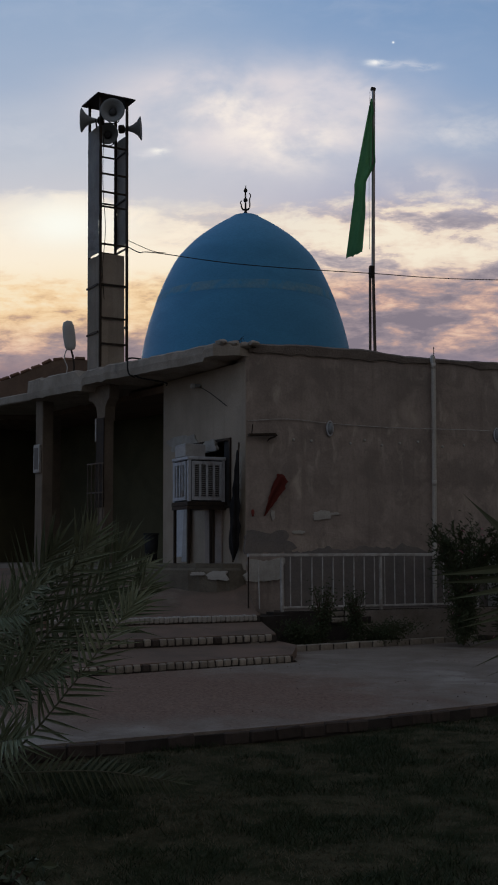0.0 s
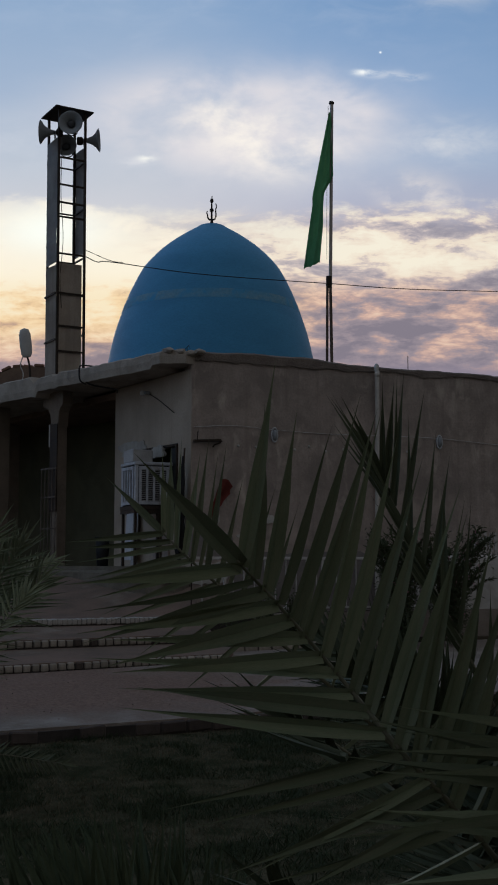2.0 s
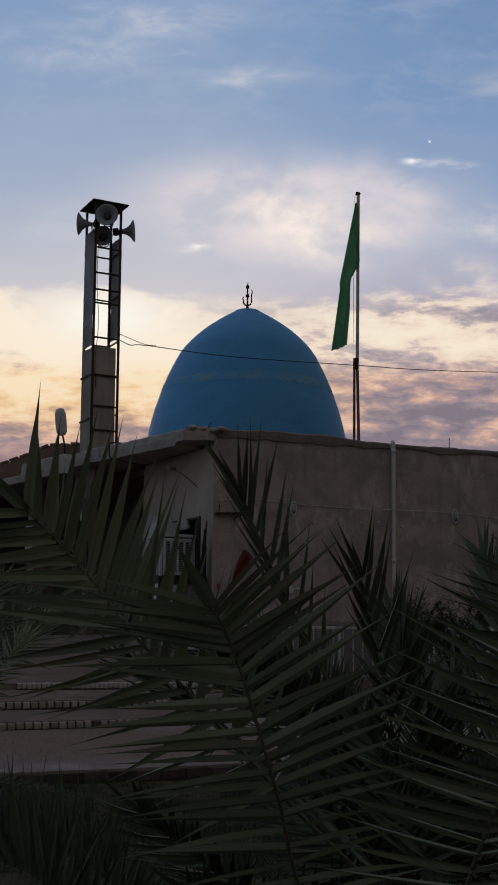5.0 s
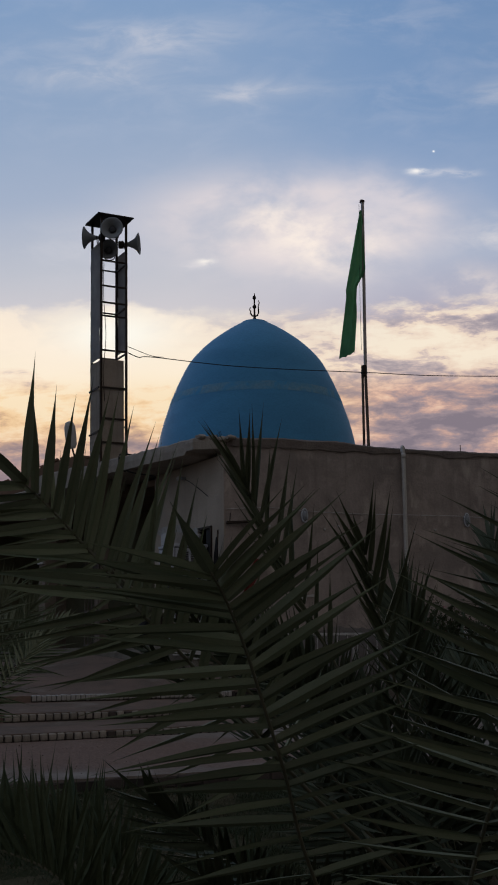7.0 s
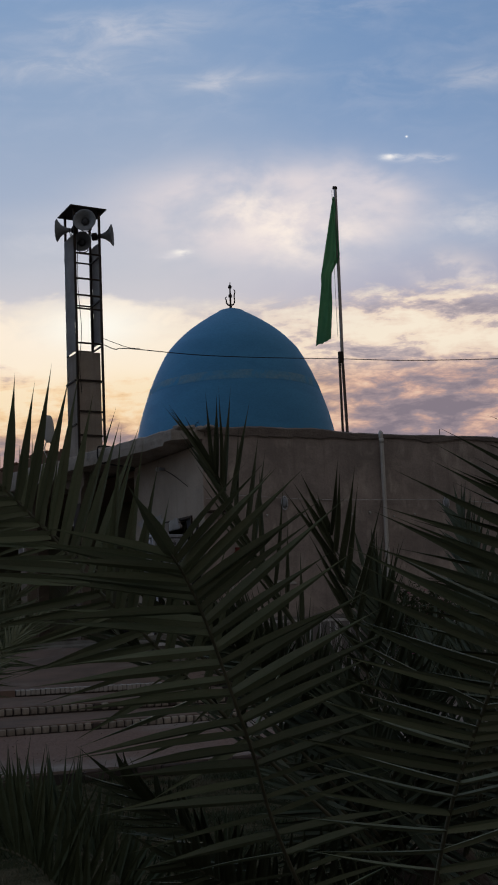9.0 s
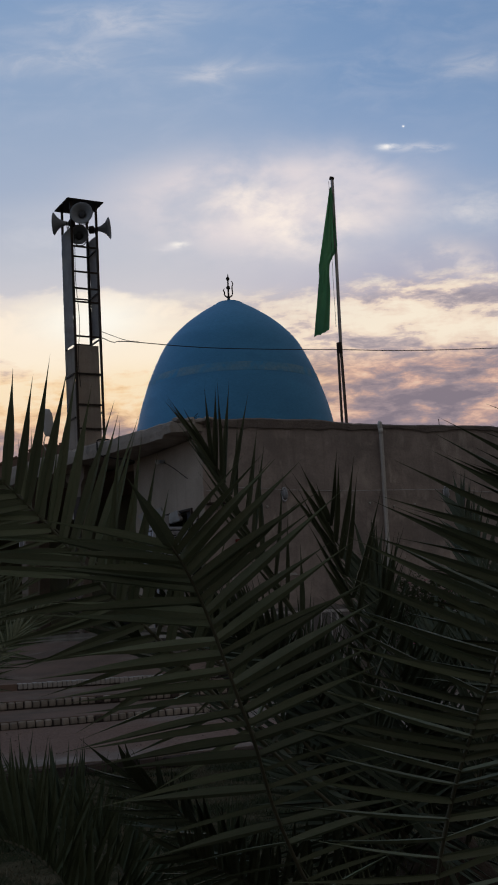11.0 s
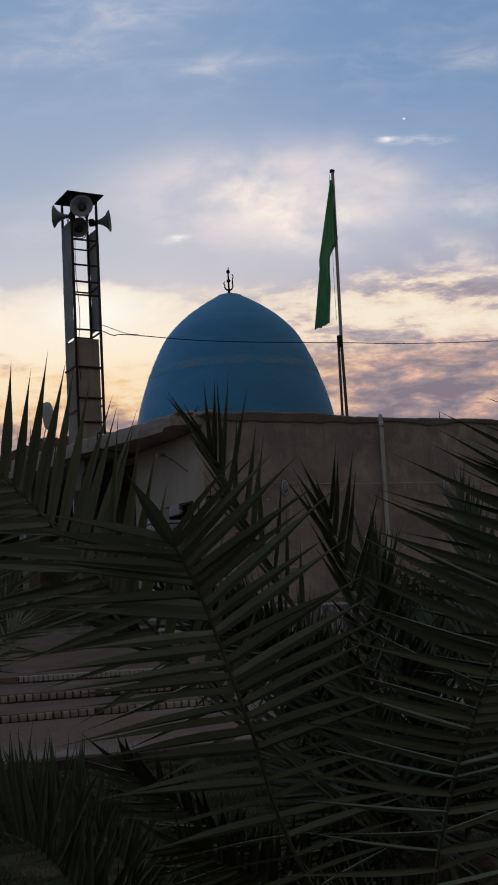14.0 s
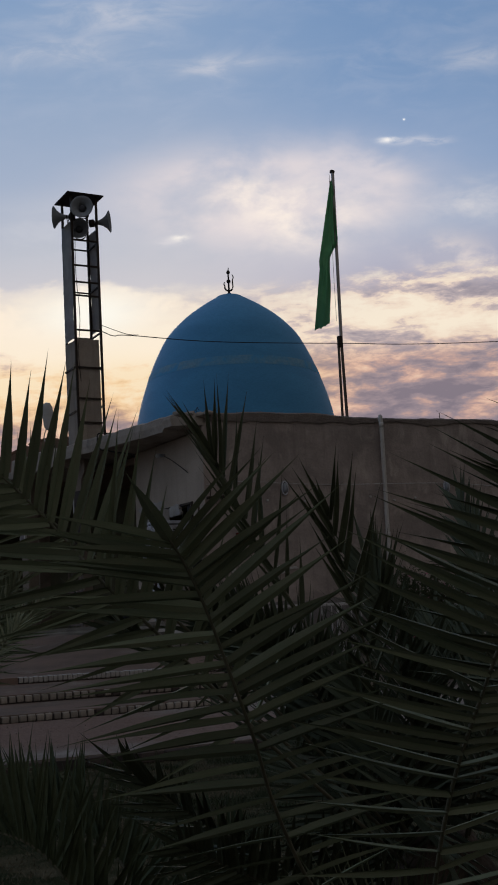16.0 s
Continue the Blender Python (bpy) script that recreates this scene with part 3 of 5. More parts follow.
def slab_mesh():
    """The projecting roof slab of the porch with a chipped, sagging front edge."""
    bm = bmesh.new()
    n, ring = 110, []
    for i in range(n + 1):
        x = -5.5 + (5.5 + 0.02) * i / n
        e = 0.03 * noise.noise((x * 2.1, 0, 1)) + 0.008 * noise.noise((x * 7, 0, 2)) - 0.10 * max(0.0, noise.noise((x * 3.3, 4, 2)) - 0.25)
        f = -0.40 + 0.03 * noise.noise((x * 1.5, 3, 0)) + 0.008 * noise.noise((x * 9.0, 5, 0))
        if x > -0.28:
            f += 0.9 * (x + 0.28)
        top, low = 4.735 + e, 4.475 + 0.5 * e
        if x < -3.75:
            low -= 0.09
            top += 0.02 - 0.10 * max(0.0, 1 - abs(x + 3.86) / 0.12)
        if x > -0.5:
            low += 0.06
        ring.append([bm.verts.new(v) for v in ((x, f, low), (x, f - 0.015, low + 0.12), (x, f, top - 0.03), (x, f + 0.05, top), (x, 2.6, top), (x, 2.6, low))])
    for a, b in zip(ring, ring[1:]):
        for j in range(6):
            bm.faces.new((a[j], b[j], b[(j + 1) % 6], a[(j + 1) % 6]))
    bm.faces.new(ring[0])
    bm.faces.new(ring[-1][::-1])
    bmesh.ops.recalc_face_normals(bm, faces=bm.faces)
    return bm


tagged(part("porch_slab", slab_mesh(), concrete, matrix=ML), "chipped concrete roof slab over the porch", "roof slab", kind="structure")
tagged(part("far_slab", box(-9.7, -5.5, -0.25, 2.6, 4.40, 4.56, 0.02), concrete, matrix=ML), "thinner concrete slab of the adjoining porch", "roof slab", kind="structure")
# roof deck and closing walls
deck = prism([(-0.2, 18.3), (13.5, 23.3), (10.0, 44.0), (-9.0, 44.0), (-8.0, 27.0), (-4.6, 24.4)], 4.30, DECK)
tagged(part("roof_deck", deck, roof_brown), "flat mud roof deck", "roof", kind="structure")
tagged(part("wall_back", box(-9.0, 10.0, 44.0, 44.3, 0.0, 4.5), render_brown), "plain rear wall", "wall", kind="structure")


def pillar(x, w, y0, cap=True):
    p = thing("pillar", ML @ pose(x, y0, 0), "square rendered concrete porch pillar", "pillar", "porch pillars")
    part("shaft", box(-w / 2, w / 2, -w / 2, w / 2, 1.38, 4.30 if cap else 4.48, 0.012), render_dark, p)
    if cap:
        bm = bmesh.new()
        prof = [(0.012, 0.012, 3.86), (0.02, 0.016, 4.00), (0.05, 0.03, 4.10), (0.12, 0.07, 4.18), (0.22, 0.12, 4.22), (0.27, 0.14, 4.24), (0.27, 0.14, 4.47)]
        rings = [[bm.verts.new((x, sy * w / 2 * 1.05, z)) for x, sy in ((-w / 2 - l, -1), (w / 2 + r, -1), (w / 2 + r, 1), (-w / 2 - l, 1))] for l, r, z in prof]
        for a, b in zip(rings, rings[1:]):
            for k in range(4):
                bm.faces.new((a[k], a[(k + 1) % 4], b[(k + 1) % 4], b[k]))
        bm.faces.new(rings[0][::-1])
        bm.faces.new(rings[-1])
        part("capital", bm, render_dark, p)
    return p


pillar(-3.60, 0.20, 0.0)
pillar(-5.54, 0.24, 0.0, False)
pillar(-7.3, 0.28, 1.3, False)

# raised brown roof of the rooms behind the porch
def ridge_top(x):
    up = min(1.0, max(0.0, (x + 5.35) / 1.35))
    return 5.02 + 0.53 * up + 0.03 * noise.noise((x * 5, 1, 0)) + 0.02 * noise.noise((x * 17, 2, 0))


bm = rough_wall(-7.5, -3.35, 3.0, 4.3, ridge_top, 0.08, 2.0)
bmesh.ops.translate(bm, verts=bm.verts, vec=(0, 24.0, 0))
rear_parapet = tagged(part("rear_parapet", bm, roof_brown), "brown mud-brick parapet of the rear rooms", "parapet", kind="structure")

# ---------------------------------------------------------------- dome
dome = thing("dome", pose(-0.17, 34.13, DECK), "blue-painted pointed dome with a pale band", "dome")
PROFILE = [(3.32, 0.0), (3.26, 1.1), (3.15, 2.2), (3.00, 3.14), (2.865, 3.72), (2.775, 4.02), (2.68, 4.30), (2.665, 4.33), (2.575, 4.60), (2.39, 5.05), (2.075, 5.66), (1.765, 6.04), (1.43, 6.36), (1.09, 6.62), (0.78, 6.83), (0.50, 7.0),
           (0.36, 7.09), (0.16, 7.13), (0.0, 7.14)]
pp = [Vector((r, z, 0)) for r, z in PROFILE]
lowp = [tuple(v[:2]) for v in smooth_path(pp[:8], 40)]
midp = [tuple(v[:2]) for v in smooth_path(pp[7:9], 4)]
topp = [tuple(v[:2]) for v in smooth_path(pp[8:], 44)]
part("dome_shell", lathe(lowp, 72), blue_paint, dome, smooth=True)
part("band", lathe([(r + 0.008, z) for r, z in midp], 72), band_paint, dome, "pale weathered painted band", smooth=True)
part("dome_cap", lathe([(max(r, 0), z) for r, z in topp], 72), blue_paint, dome, smooth=True)
fin = thing("finial", pose(-0.17, 34.13, DECK + 7.10), "dark metal finial with curled arms on the dome top", "finial")
part("stem", tube([(0, 0, 0), (0, 0, 0.72), (0.01, 0, 0.93)], 0.034, 8, taper=0.35), steel_dark, fin)
part("foot", lathe([(0.11, 0), (0.085, 0.05), (0.045, 0.12), (0.03, 0.18), (0, 0.18)], 16), steel_dark, fin)
for s, h in ((-1, 0.47), (1, 0.70)):
    part("arm", tube(smooth_path([(0, 0, 0.20), (0.07 * s, 0, 0.20), (0.125 * s, 0, 0.29), (0.12 * s, 0, h * 0.72), (0.15 * s, 0, h * 0.88), (0.115 * s, 0, h)], 16), 0.030, 6, taper=0.45), steel_dark, fin)
part("knob", lathe([(0, 0.70), (0.05, 0.74), (0.06, 0.78), (0.04, 0.83), (0, 0.86)], 12), steel_dark, fin)
part("lower_knob", lathe([(0, 0.42), (0.055, 0.45), (0.065, 0.49), (0.05, 0.53), (0, 0.56)], 12), steel_dark, fin)

# ---------------------------------------------------------------- loudspeaker tower
TOWER = pose(-2.855, 22.26, DECK, 0, -0.35, 30.5)
A = 0.555
H = 6.0
tower = thing("loudspeaker_tower", TOWER, "narrow steel lattice tower clad with patched sheet metal", "tower")
for lx, ly in ((0, 0), (A, 0), (0, A), (A, A)):
    part("leg", box(lx - 0.022, lx + 0.022, ly - 0.022, ly + 0.022, 0, H), steel_dark, tower)
RUNGS = [5.02, 4.47, 4.11, 3.82, 3.08, 2.29, 1.64, 1.14]
for z in RUNGS:
    part("rung", box(0, A, -0.016, 0.016, z - 0.016, z + 0.016), steel_dark, tower)
for z in (5.0, 4.05, 3.05, 2.3, 1.5):
    part("rung", box(-0.016, 0.016, 0, A, z - 0.014, z + 0.014), steel_dark, tower)
    part("rung", box(A - 0.016, A + 0.016, 0, A, z - 0.014, z + 0.014), steel_dark, tower)
    part("rung", box(0, A, A - 0.014, A + 0.014, z - 0.014, z + 0.014), steel_dark, tower)


def sheet(c0, c1, y, z0, z1, seed, axis):
    """A thin, slightly buckled sheet panel with a ragged lower edge."""
    bm = bmesh.new()
    g0 = []
    for j in range(9):
        row = []
        for i in range(5):
            u, v = i / 4, j / 8
            p, z = c0 + (c1 - c0) * u, z0 + (z1 - z0) * v + (0.018 * noise.noise((u * 2, seed, v)) if j in (0, 8) else 0)
            w = y + 0.012 * noise.noise((u * 2, v * 4, seed))
            row.append(bm.verts.new((p, w, z) if axis == 0 else (w, p, z)))
        g0.append(row)
    for j in range(8):
        for i in range(4):
            bm.faces.new((g0[j][i], g0[j][i + 1], g0[j + 1][i + 1], g0[j + 1][i]))
    bmesh.ops.solidify(bm, geom=list(bm.faces), thickness=0.006)
    return bm


for z0, z1, k in ((4.36, 5.42, 1), (3.33, 4.40, 2), (2.90, 3.37, 3)):
    part("cladding_sheet", sheet(0.0, A, -0.03, z0, z1, k, 1), steel_grey, tower, "dull grey metal sheet")
for z0, z1, k in ((1.85, 2.86, 4), (0.0, 1.90, 5)):
    part("cladding_sheet", sheet(0.0, A, -0.03, z0, z1, k, 1), sheet_tan, tower, "tan weathered metal sheet")
for z0, z1, k in ((4.25, 5.35, 6), (3.15, 4.29, 7)):
    part("cladding_sheet", sheet(0.0, A, A + 0.03, z0, z1, k, 1), steel_grey, tower, "dull grey metal sheet")
for z0, z1, k in ((2.25, 2.90, 8), (1.60, 2.29, 9), (1.10, 1.64, 10), (0.0, 1.14, 11)):
    part("cladding_sheet", sheet(0.02, A - 0.04, 0.03, z0, z1, k, 0), sheet_tan, tower, "tan weathered metal sheet")
for z in (2.28, 1.36, 0.55):
    part("rung", box(-0.060, -0.038, 0, A, z - 0.018, z + 0.018), steel_dark, tower)
bm = box(-0.12, A + 0.13, -0.13, A + 0.14, -0.01, 0.012, m=Matrix.Translation((0, 0, H + 0.01)))
part("top_plate", bm, steel_dark, tower, "flat rusted roof plate")


def horn(m, r, label):
    m = m @ Matrix.Diagonal((0.97, 0.97, 0.80, 1))
    h = thing("horn_loudspeaker", m, label, "loudspeaker", "horn loudspeakers")
    prof = [(0.035, -0.02), (0.045, 0.05), (0.06, 0.12), (0.09, 0.2), (0.14, 0.28), (0.205, 0.335), (r, 0.36), (r + 0.01, 0.372), (r, 0.38), (0.195, 0.35), (0.13, 0.30), (0.08, 0.22), (0.05, 0.14), (0.0, 0.12)]
    part("bell", lathe(prof, 32), horn_mat, h, smooth=True)
    part("throat_cone", lathe([(0.0, 0.20), (0.05, 0.21), (0.075, 0.25), (0.06, 0.29), (0, 0.31)], 20), horn_dark, h, "dark inner horn", smooth=True)
    part("driver", lathe([(0, -0.18), (0.07, -0.18), (0.085, -0.16), (0.085, -0.05), (0.05, -0.02), (0, -0.02)], 20), steel_dark, h, smooth=True)
    part("bracket", tube(smooth_path([(-0.1, 0, 0.02), (-0.1, -0.12, 0.0), (0, -0.16, 0.0), (0.1, -0.12, 0), (0.1, 0, 0.02)], 12), 0.012, 6), steel_dark, h)
    return h


def horn_at(x, y, z, azimuth, dip=0.0):
    return TOWER @ pose(x, y, z, 0, 0, azimuth) @ pose(0, 0, 0, 90 - dip, 0, 0)


horn(horn_at(0.27, 0.0, 5.66, -28), 0.235, "grey horn loudspeaker facing the garden under the plate")
horn(horn_at(-0.02, 0.15, 5.56, -120, 2), 0.235, "grey horn loudspeaker pointing along the porch")
horn(horn_at(A + 0.02, 0.1, 5.48, 60, 2), 0.235, "grey horn loudspeaker pointing along the wall")
horn(horn_at(0.36, 0.46, 5.37, -28, -2), 0.215, "grey horn loudspeaker set lower inside the frame")

pole_brown = mat("rusty_pipe", (0.10, 0.075, 0.06), (0.15, 0.12, 0.10), 0.6, 5, 40, 0.2, 0.4)

# ---------------------------------------------------------------- flag pole, flag, cable
pole = thing("flagpole", pose(2.76, 26.3, DECK), "tall galvanised flagpole with a lower brace pipe", "flagpole")
part("upper_pipe", tube([(0.022, 0, 3.42), (0.085, 0, 7.76)], 0.040, 10), steel_bright, pole)
part("lower_pipe", tube([(0.055, 0, 0.0), (0.022, 0, 3.42)], 0.036, 10), pole_brown, pole, "dark brownish lower pipe")
part("brace_pipe", tube([(-0.085, 0.02, 0.0), (-0.045, 0.02, 3.62)], 0.032, 8), pole_brown, pole)
part("collar", tube([(-0.012, 0, 3.36), (-0.008, 0, 3.62)], 0.07, 10), steel_dark, pole, "wrapped dark joint")
part("top_cap", tube([(0.07, 0, 7.74), (0.085, 0, 7.80)], 0.06, 10), steel_dark, pole)
part("halyard", tube(smooth_path([(0.0, -0.03, 7.7), (-0.05, -0.05, 5.5), (-0.06, -0.04, 4.0)], 20), 0.005, 5), cable_mat, pole)


def limp_flag():
    """Cloth hung from the pole head: narrow at the top, widest in the middle, gathered below."""
    bm = bmesh.new()
    n, m = 64, 16
    g0 = []
    for j in range(n + 1):
        v = j / n
        z = 7.52 - 3.74 * v
        left = -0.04 - 0.37 * min(1.0, v / 0.54) + 0.03 * min(1.0, max(0.0, (v - 0.54) / 0.05)) - 0.22 * max(0.0, v - 0.54) / 0.46
        k = min(1.0, max(0.0, (v - 0.40) / 0.09))
        k = k * k * (3 - 2 * k)
        right = 0.07 * min(1, v / 0.3) * (1 - k) + (-0.14 - 0.16 * max(0.0, v - 0.45)) * k + 0.03 * noise.noise((v * 5, 0, 0))
        fold = min(1.0, v / 0.15)
        row = []
        for i in range(m + 1):
            u = i / m
            x = left + (right - left) * u
            y = -0.07 + fold * (0.05 * math.sin(u * 9.0 + v * 3.0) + 0.035 * noise.noise((u * 3, v * 5, 5)))
            ragged = 0.05 * noise.noise((u * 6, 0, 2)) if j == n else 0.0
            row.append(bm.verts.new((x + 0.05 * (1 - v), y, z - 0.16 * u * k + 0.30 * u * (v > 0.9) * (v - 0.9) * 10 + ragged)))
        g0.append(row)
    for j in range(n):
        for i in range(m):
            bm.faces.new((g0[j][i], g0[j][i + 1], g0[j + 1][i + 1], g0[j + 1][i]))
    bmesh.ops.solidify(bm, geom=list(bm.faces), thickness=0.004)
    return bm


tagged(part("flag", limp_flag(), flag_mat, matrix=pose(2.76, 26.3, DECK), smooth=True), "limp green cloth flag hanging from the pole", "flag")

cable = tube(smooth_path([(-2.36, 22.55, 7.50), (-2.16, 22.8, 7.46), (-1.9, 23.2, 7.56), (-0.155, 24.5, 7.64), (2.70, 26.2, 7.85), (5.99, 28.0, 8.11), (16.0, 34.0, 9.4)], 90), 0.0095, 6)
tagged(part("overhead_cable", cable, cable_mat), "black cable slung from the tower past the flagpole", "cable")
tagged(part("tower_lead", tube(smooth_path([(-2.36, 22.5, 7.62), (-1.95, 23.1, 7.57), (-1.7, 23.3, 7.58)], 20), 0.007, 5), cable_mat), "thin black lead tied to the overhead cable", "cable")

part("slack_cable", tube(smooth_path([(0.10, 0.10, 5.3), (0.07, 0.05, 4.3), (0.12, 0.04, 3.4), (0.06, 0.03, 2.6), (0.09, 0.02, 2.0)], 30), 0.007, 5), cable_mat, tower, "slack black cable")
for k, pts in enumerate(([(0.0, 0, 0), (0.10, -0.05, 0.12), (0.22, -0.06, 0.16), (0.30, -0.05, 0.08)], [(0, 0, 0), (0.05, -0.03, 0.16), (0.16, -0.05, 0.20)], [(0, 0, 0), (-0.10, -0.06, 0.10), (-0.20, -0.08, 0.06), (-0.26, -0.08, -0.05)])):
    tagged(part("loose_wire", tube(smooth_path(pts, 12), 0.007, 5), cable_mat, matrix=ML @ pose(-0.06 + 0.05 * k, -0.08, 4.72) @ Matrix.Scale(0.5, 4)), "bent black wire sticking out of the slab", "wire", "slab wires")

# oval lamp on the porch roof
lamp_head = thing("roof_lamp", pose(-3.30, 21.5, 4.72), "oval pale floodlight on a short bent post", "lamp")
part("post", tube(smooth_path([(0.07, 0, 0.0), (0.06, 0, 0.35), (0.0, 0, 0.62)], 8), 0.02, 8), steel_dark, lamp_head)
bm = lathe([(0, -0.28), (0.07, -0.265), (0.105, -0.2), (0.115, 0.0), (0.11, 0.17), (0.08, 0.26), (0, 0.29)], 24)
bmesh.ops.transform(bm, matrix=Matrix.Translation((-0.03, 0, 0.84)) @ Matrix.Rotation(radians(-7), 4, "Y") @ Matrix.Diagonal((1, 0.45, 1, 1)), verts=bm.verts)
part("head", bm, glass_white, lamp_head, "pale oval shell", smooth=True)

# ---------------------------------------------------------------- palms


def leaflet_mesh(bend, fold, seed):
    """One folded leaflet, 1 long along x, 1 wide at its widest."""
    bm = bmesh.new()
    rows = []
    n = 7
    for i in range(n + 1):
        u = i / n
        w = 0.5 * (0.30 + 0.70 * math.sin(math.pi * min(1, u * 1.05 + 0.18)) ** 0.8) * (1 - u ** 3.0) if u < 1 else 0.0
        z = -bend * u * u
        side = 0.03 * math.sin(u * 3 + seed)
        if u == 1:
            rows.append([bm.verts.new((u, side, z))])
        else:
            rows.append([bm.verts.new((u, side - w, z + fold * w * 0.15)), bm.verts.new((u, side, z)), bm.verts.new((u, side + w, z + fold * w * 0.15))])
    for a, b in zip(rows, rows[1:]):
        if len(b) == 3:
            bm.faces.new((a[0], a[1], b[1], b[0]))
            bm.faces.new((a[1], a[2], b[2], b[1]))
        else:
            bm.faces.new((a[0], a[1], b[0]))
            bm.faces.new((a[1], a[2], b[0]))
    return bm


def leaflet_data(material, tag):
    out = []
    for k, (bend, fold) in enumerate(((0.02, 0.8), (0.06, 1.0), (0.10, 0.7), (-0.03, 0.9))):
        bm = leaflet_mesh(bend, fold, k * 1.7)
        me = bpy.data.meshes.new("leaflet" + tag)
        bm.to_mesh(me)
        bm.free()
        me.materials.append(material)
        out.append(me)
    return out


NEAR_LEAFLETS = leaflet_data(palm_green, "")
# darker set for the farther fronds, with shade put into the leaf colour
DARK_LEAFLETS = leaflet_data(palm_dull_shade, "_grey")


def leaf_poses(points, facing, rng, count, length, width, open_mid, open_tip, start=0.12, lift=0.1, jitter=6.0, profile=None, sides=(-1, 1), last=0.62):
    """Poses of leaflets along a rachis that runs from base to tip."""
    path = smooth_path(points, 60)
    out = []
    for k in range(count):
        u = start + (0.985 - start) * k / (count - 1)
        p = path[min(60, int(u * 60))].lerp(path[min(60, int(u * 60) + 1)], u * 60 % 1)
        t = (path[min(60, int(u * 60) + 1)] - path[max(0, int(u * 60) - 1)]).normalized()
        n = (Vector(facing) - t * t.dot(Vector(facing))).normalized()
        s = t.cross(n)
        for sign in sides:
            e = (u - start) / (1 - start)
            a = radians(open_mid + (open_tip - open_mid) * e ** 1.6 + rng.uniform(-jitter, jitter))
            d = (t * math.cos(a) + s * (sign * math.sin(a)) + n * (lift + rng.uniform(-0.12, 0.12))).normalized()
            f = (0.62 + 0.5 * math.sin(math.pi * min(1, 0.22 + 0.72 * e))) * (1 - 0.32 * e) if profile is None else profile(e)
            size = length * f * rng.uniform(0.88, 1.1)
            tilt = rng.uniform(-0.55, 0.55)
            z = (n * math.cos(tilt) + d.cross(n) * math.sin(tilt)).normalized()
            y = z.cross(d).normalized()
            z = d.cross(y)
            m = Matrix((d, y, z)).transposed().to_4x4()
            m.translation = p
            out.append((m, size, width * rng.uniform(0.8, 1.15)))
    # the last leaflet carries on the rachis
    t = (path[-1] - path[-4]).normalized()
    n = (Vector(facing) - t * t.dot(Vector(facing))).normalized()
    m = Matrix((t, n.cross(t), n)).transposed().to_4x4()
    m.translation = path[-2]
    out.append((m, length * last, width * 1.1))
    return path, out


def frond_near(palm, points, facing, rng, count=26, length=0.36, width=0.022, open_mid=66, open_tip=26, thick=0.006, blades=None, **more):
    path, poses = leaf_poses(points, facing, rng, count, length, width, open_mid, open_tip, **more)
    stem = part("frond", tube(path, thick, 8, taper=0.32), rachis_mat, palm, smooth=True)
    for m, size, wide in poses:
        ob = new("leaflet", rng.choice(blades or NEAR_LEAFLETS))
        ob.parent = stem
        ob.matrix_basis = m @ Matrix.Diagonal((size, wide, wide * 0.6 + size * 0.35, 1))


def frond_joined(palm, points, facing, rng, material, count=34, length=0.3, width=0.018, open_mid=62, open_tip=24, thick=0.008, **more):
    path, poses = leaf_poses(points, facing, rng, count, length, width, open_mid, open_tip, **more)
    part("frond", tube(path, thick, 6, taper=0.3), rachis_mat, palm, smooth=True)
    bm = bmesh.new()
    src = [leaflet_mesh(b, f, i) for i, (b, f) in enumerate(((0.03, 0.8), (0.12, 1.0), (0.2, 0.7)))]
    for one in src:
        one.verts.index_update()
        one.verts.ensure_lookup_table()
    verts, faces = [], []
    for m, size, wide in poses:
        one = rng.choice(src)
        k = len(verts)
        mm = m @ Matrix.Diagonal((size, wide, wide * 0.6 + size * 0.35, 1))
        verts += [mm @ v.co for v in one.verts]
        faces += [[k + v.index for v in f.verts] for f in one.faces]
    for s in src:
        s.free()
    bm.free()
    me = bpy.data.meshes.new("frond_foliage")
    me.from_pydata(verts, [], faces)
    me.materials.append(material)
    ob = new("frond_foliage", me)
    ob.parent = palm
    tagged(ob, kind="stuff")


rng = random.Random(5)
near_palm = thing("date_palm", pose(0, 0, 0), "young date palm with broad dark green fronds close by", "palm", "date palms")
BASE = Vector((1.75, 3.0, 0))
part("trunk", lathe([(0.0, 0.0), (0.20, 0.0), (0.22, 0.12), (0.17, 0.3), (0.10, 0.42), (0, 0.45)], 20, m=Matrix.Translation(BASE)), bark, near_palm, smooth=True)
FACE = (-0.15, -1.0, 0.25)


def even(e):
    return 0.82 + 0.18 * math.sin(math.pi * min(1, e * 1.1)) - 0.25 * max(0, e - 0.7)


# fronds from base to tip; the nearest ones first
frond_near(near_palm, [BASE + Vector((-0.1, 0, 0.3)), (1.50, 2.35, 0.52), (1.27, 1.80, 0.80), (1.10, 1.45, 1.02), (1.00, 1.33, 1.14), (0.93, 1.28, 1.216), (0.856, 1.30, 1.305), (0.779, 1.25, 1.395), (0.721, 1.18, 1.457)],
           (0.02, -1.0, 0.10), rng, 22, 0.325, 0.022, 55, 45, profile=even, start=0.30, last=0.72, jitter=6.5, lift=0.10)
frond_near(near_palm, [BASE + Vector((-0.05, -0.1, 0.25)), (1.46, 2.45, 0.28), (1.33, 1.95, 0.46), (1.250, 1.58, 0.705), (1.216, 1.36, 0.885), (1.184, 1.24, 1.012), (1.150, 1.15, 1.135), (1.122, 1.08, 1.215), (1.10, 1.02, 1.262)],
           (-0.12, 0.76, 0.62), rng, 27, 0.34, 0.025, 92, 50, profile=even, start=0.26, jitter=5.5, last=0.62, lift=0.06)
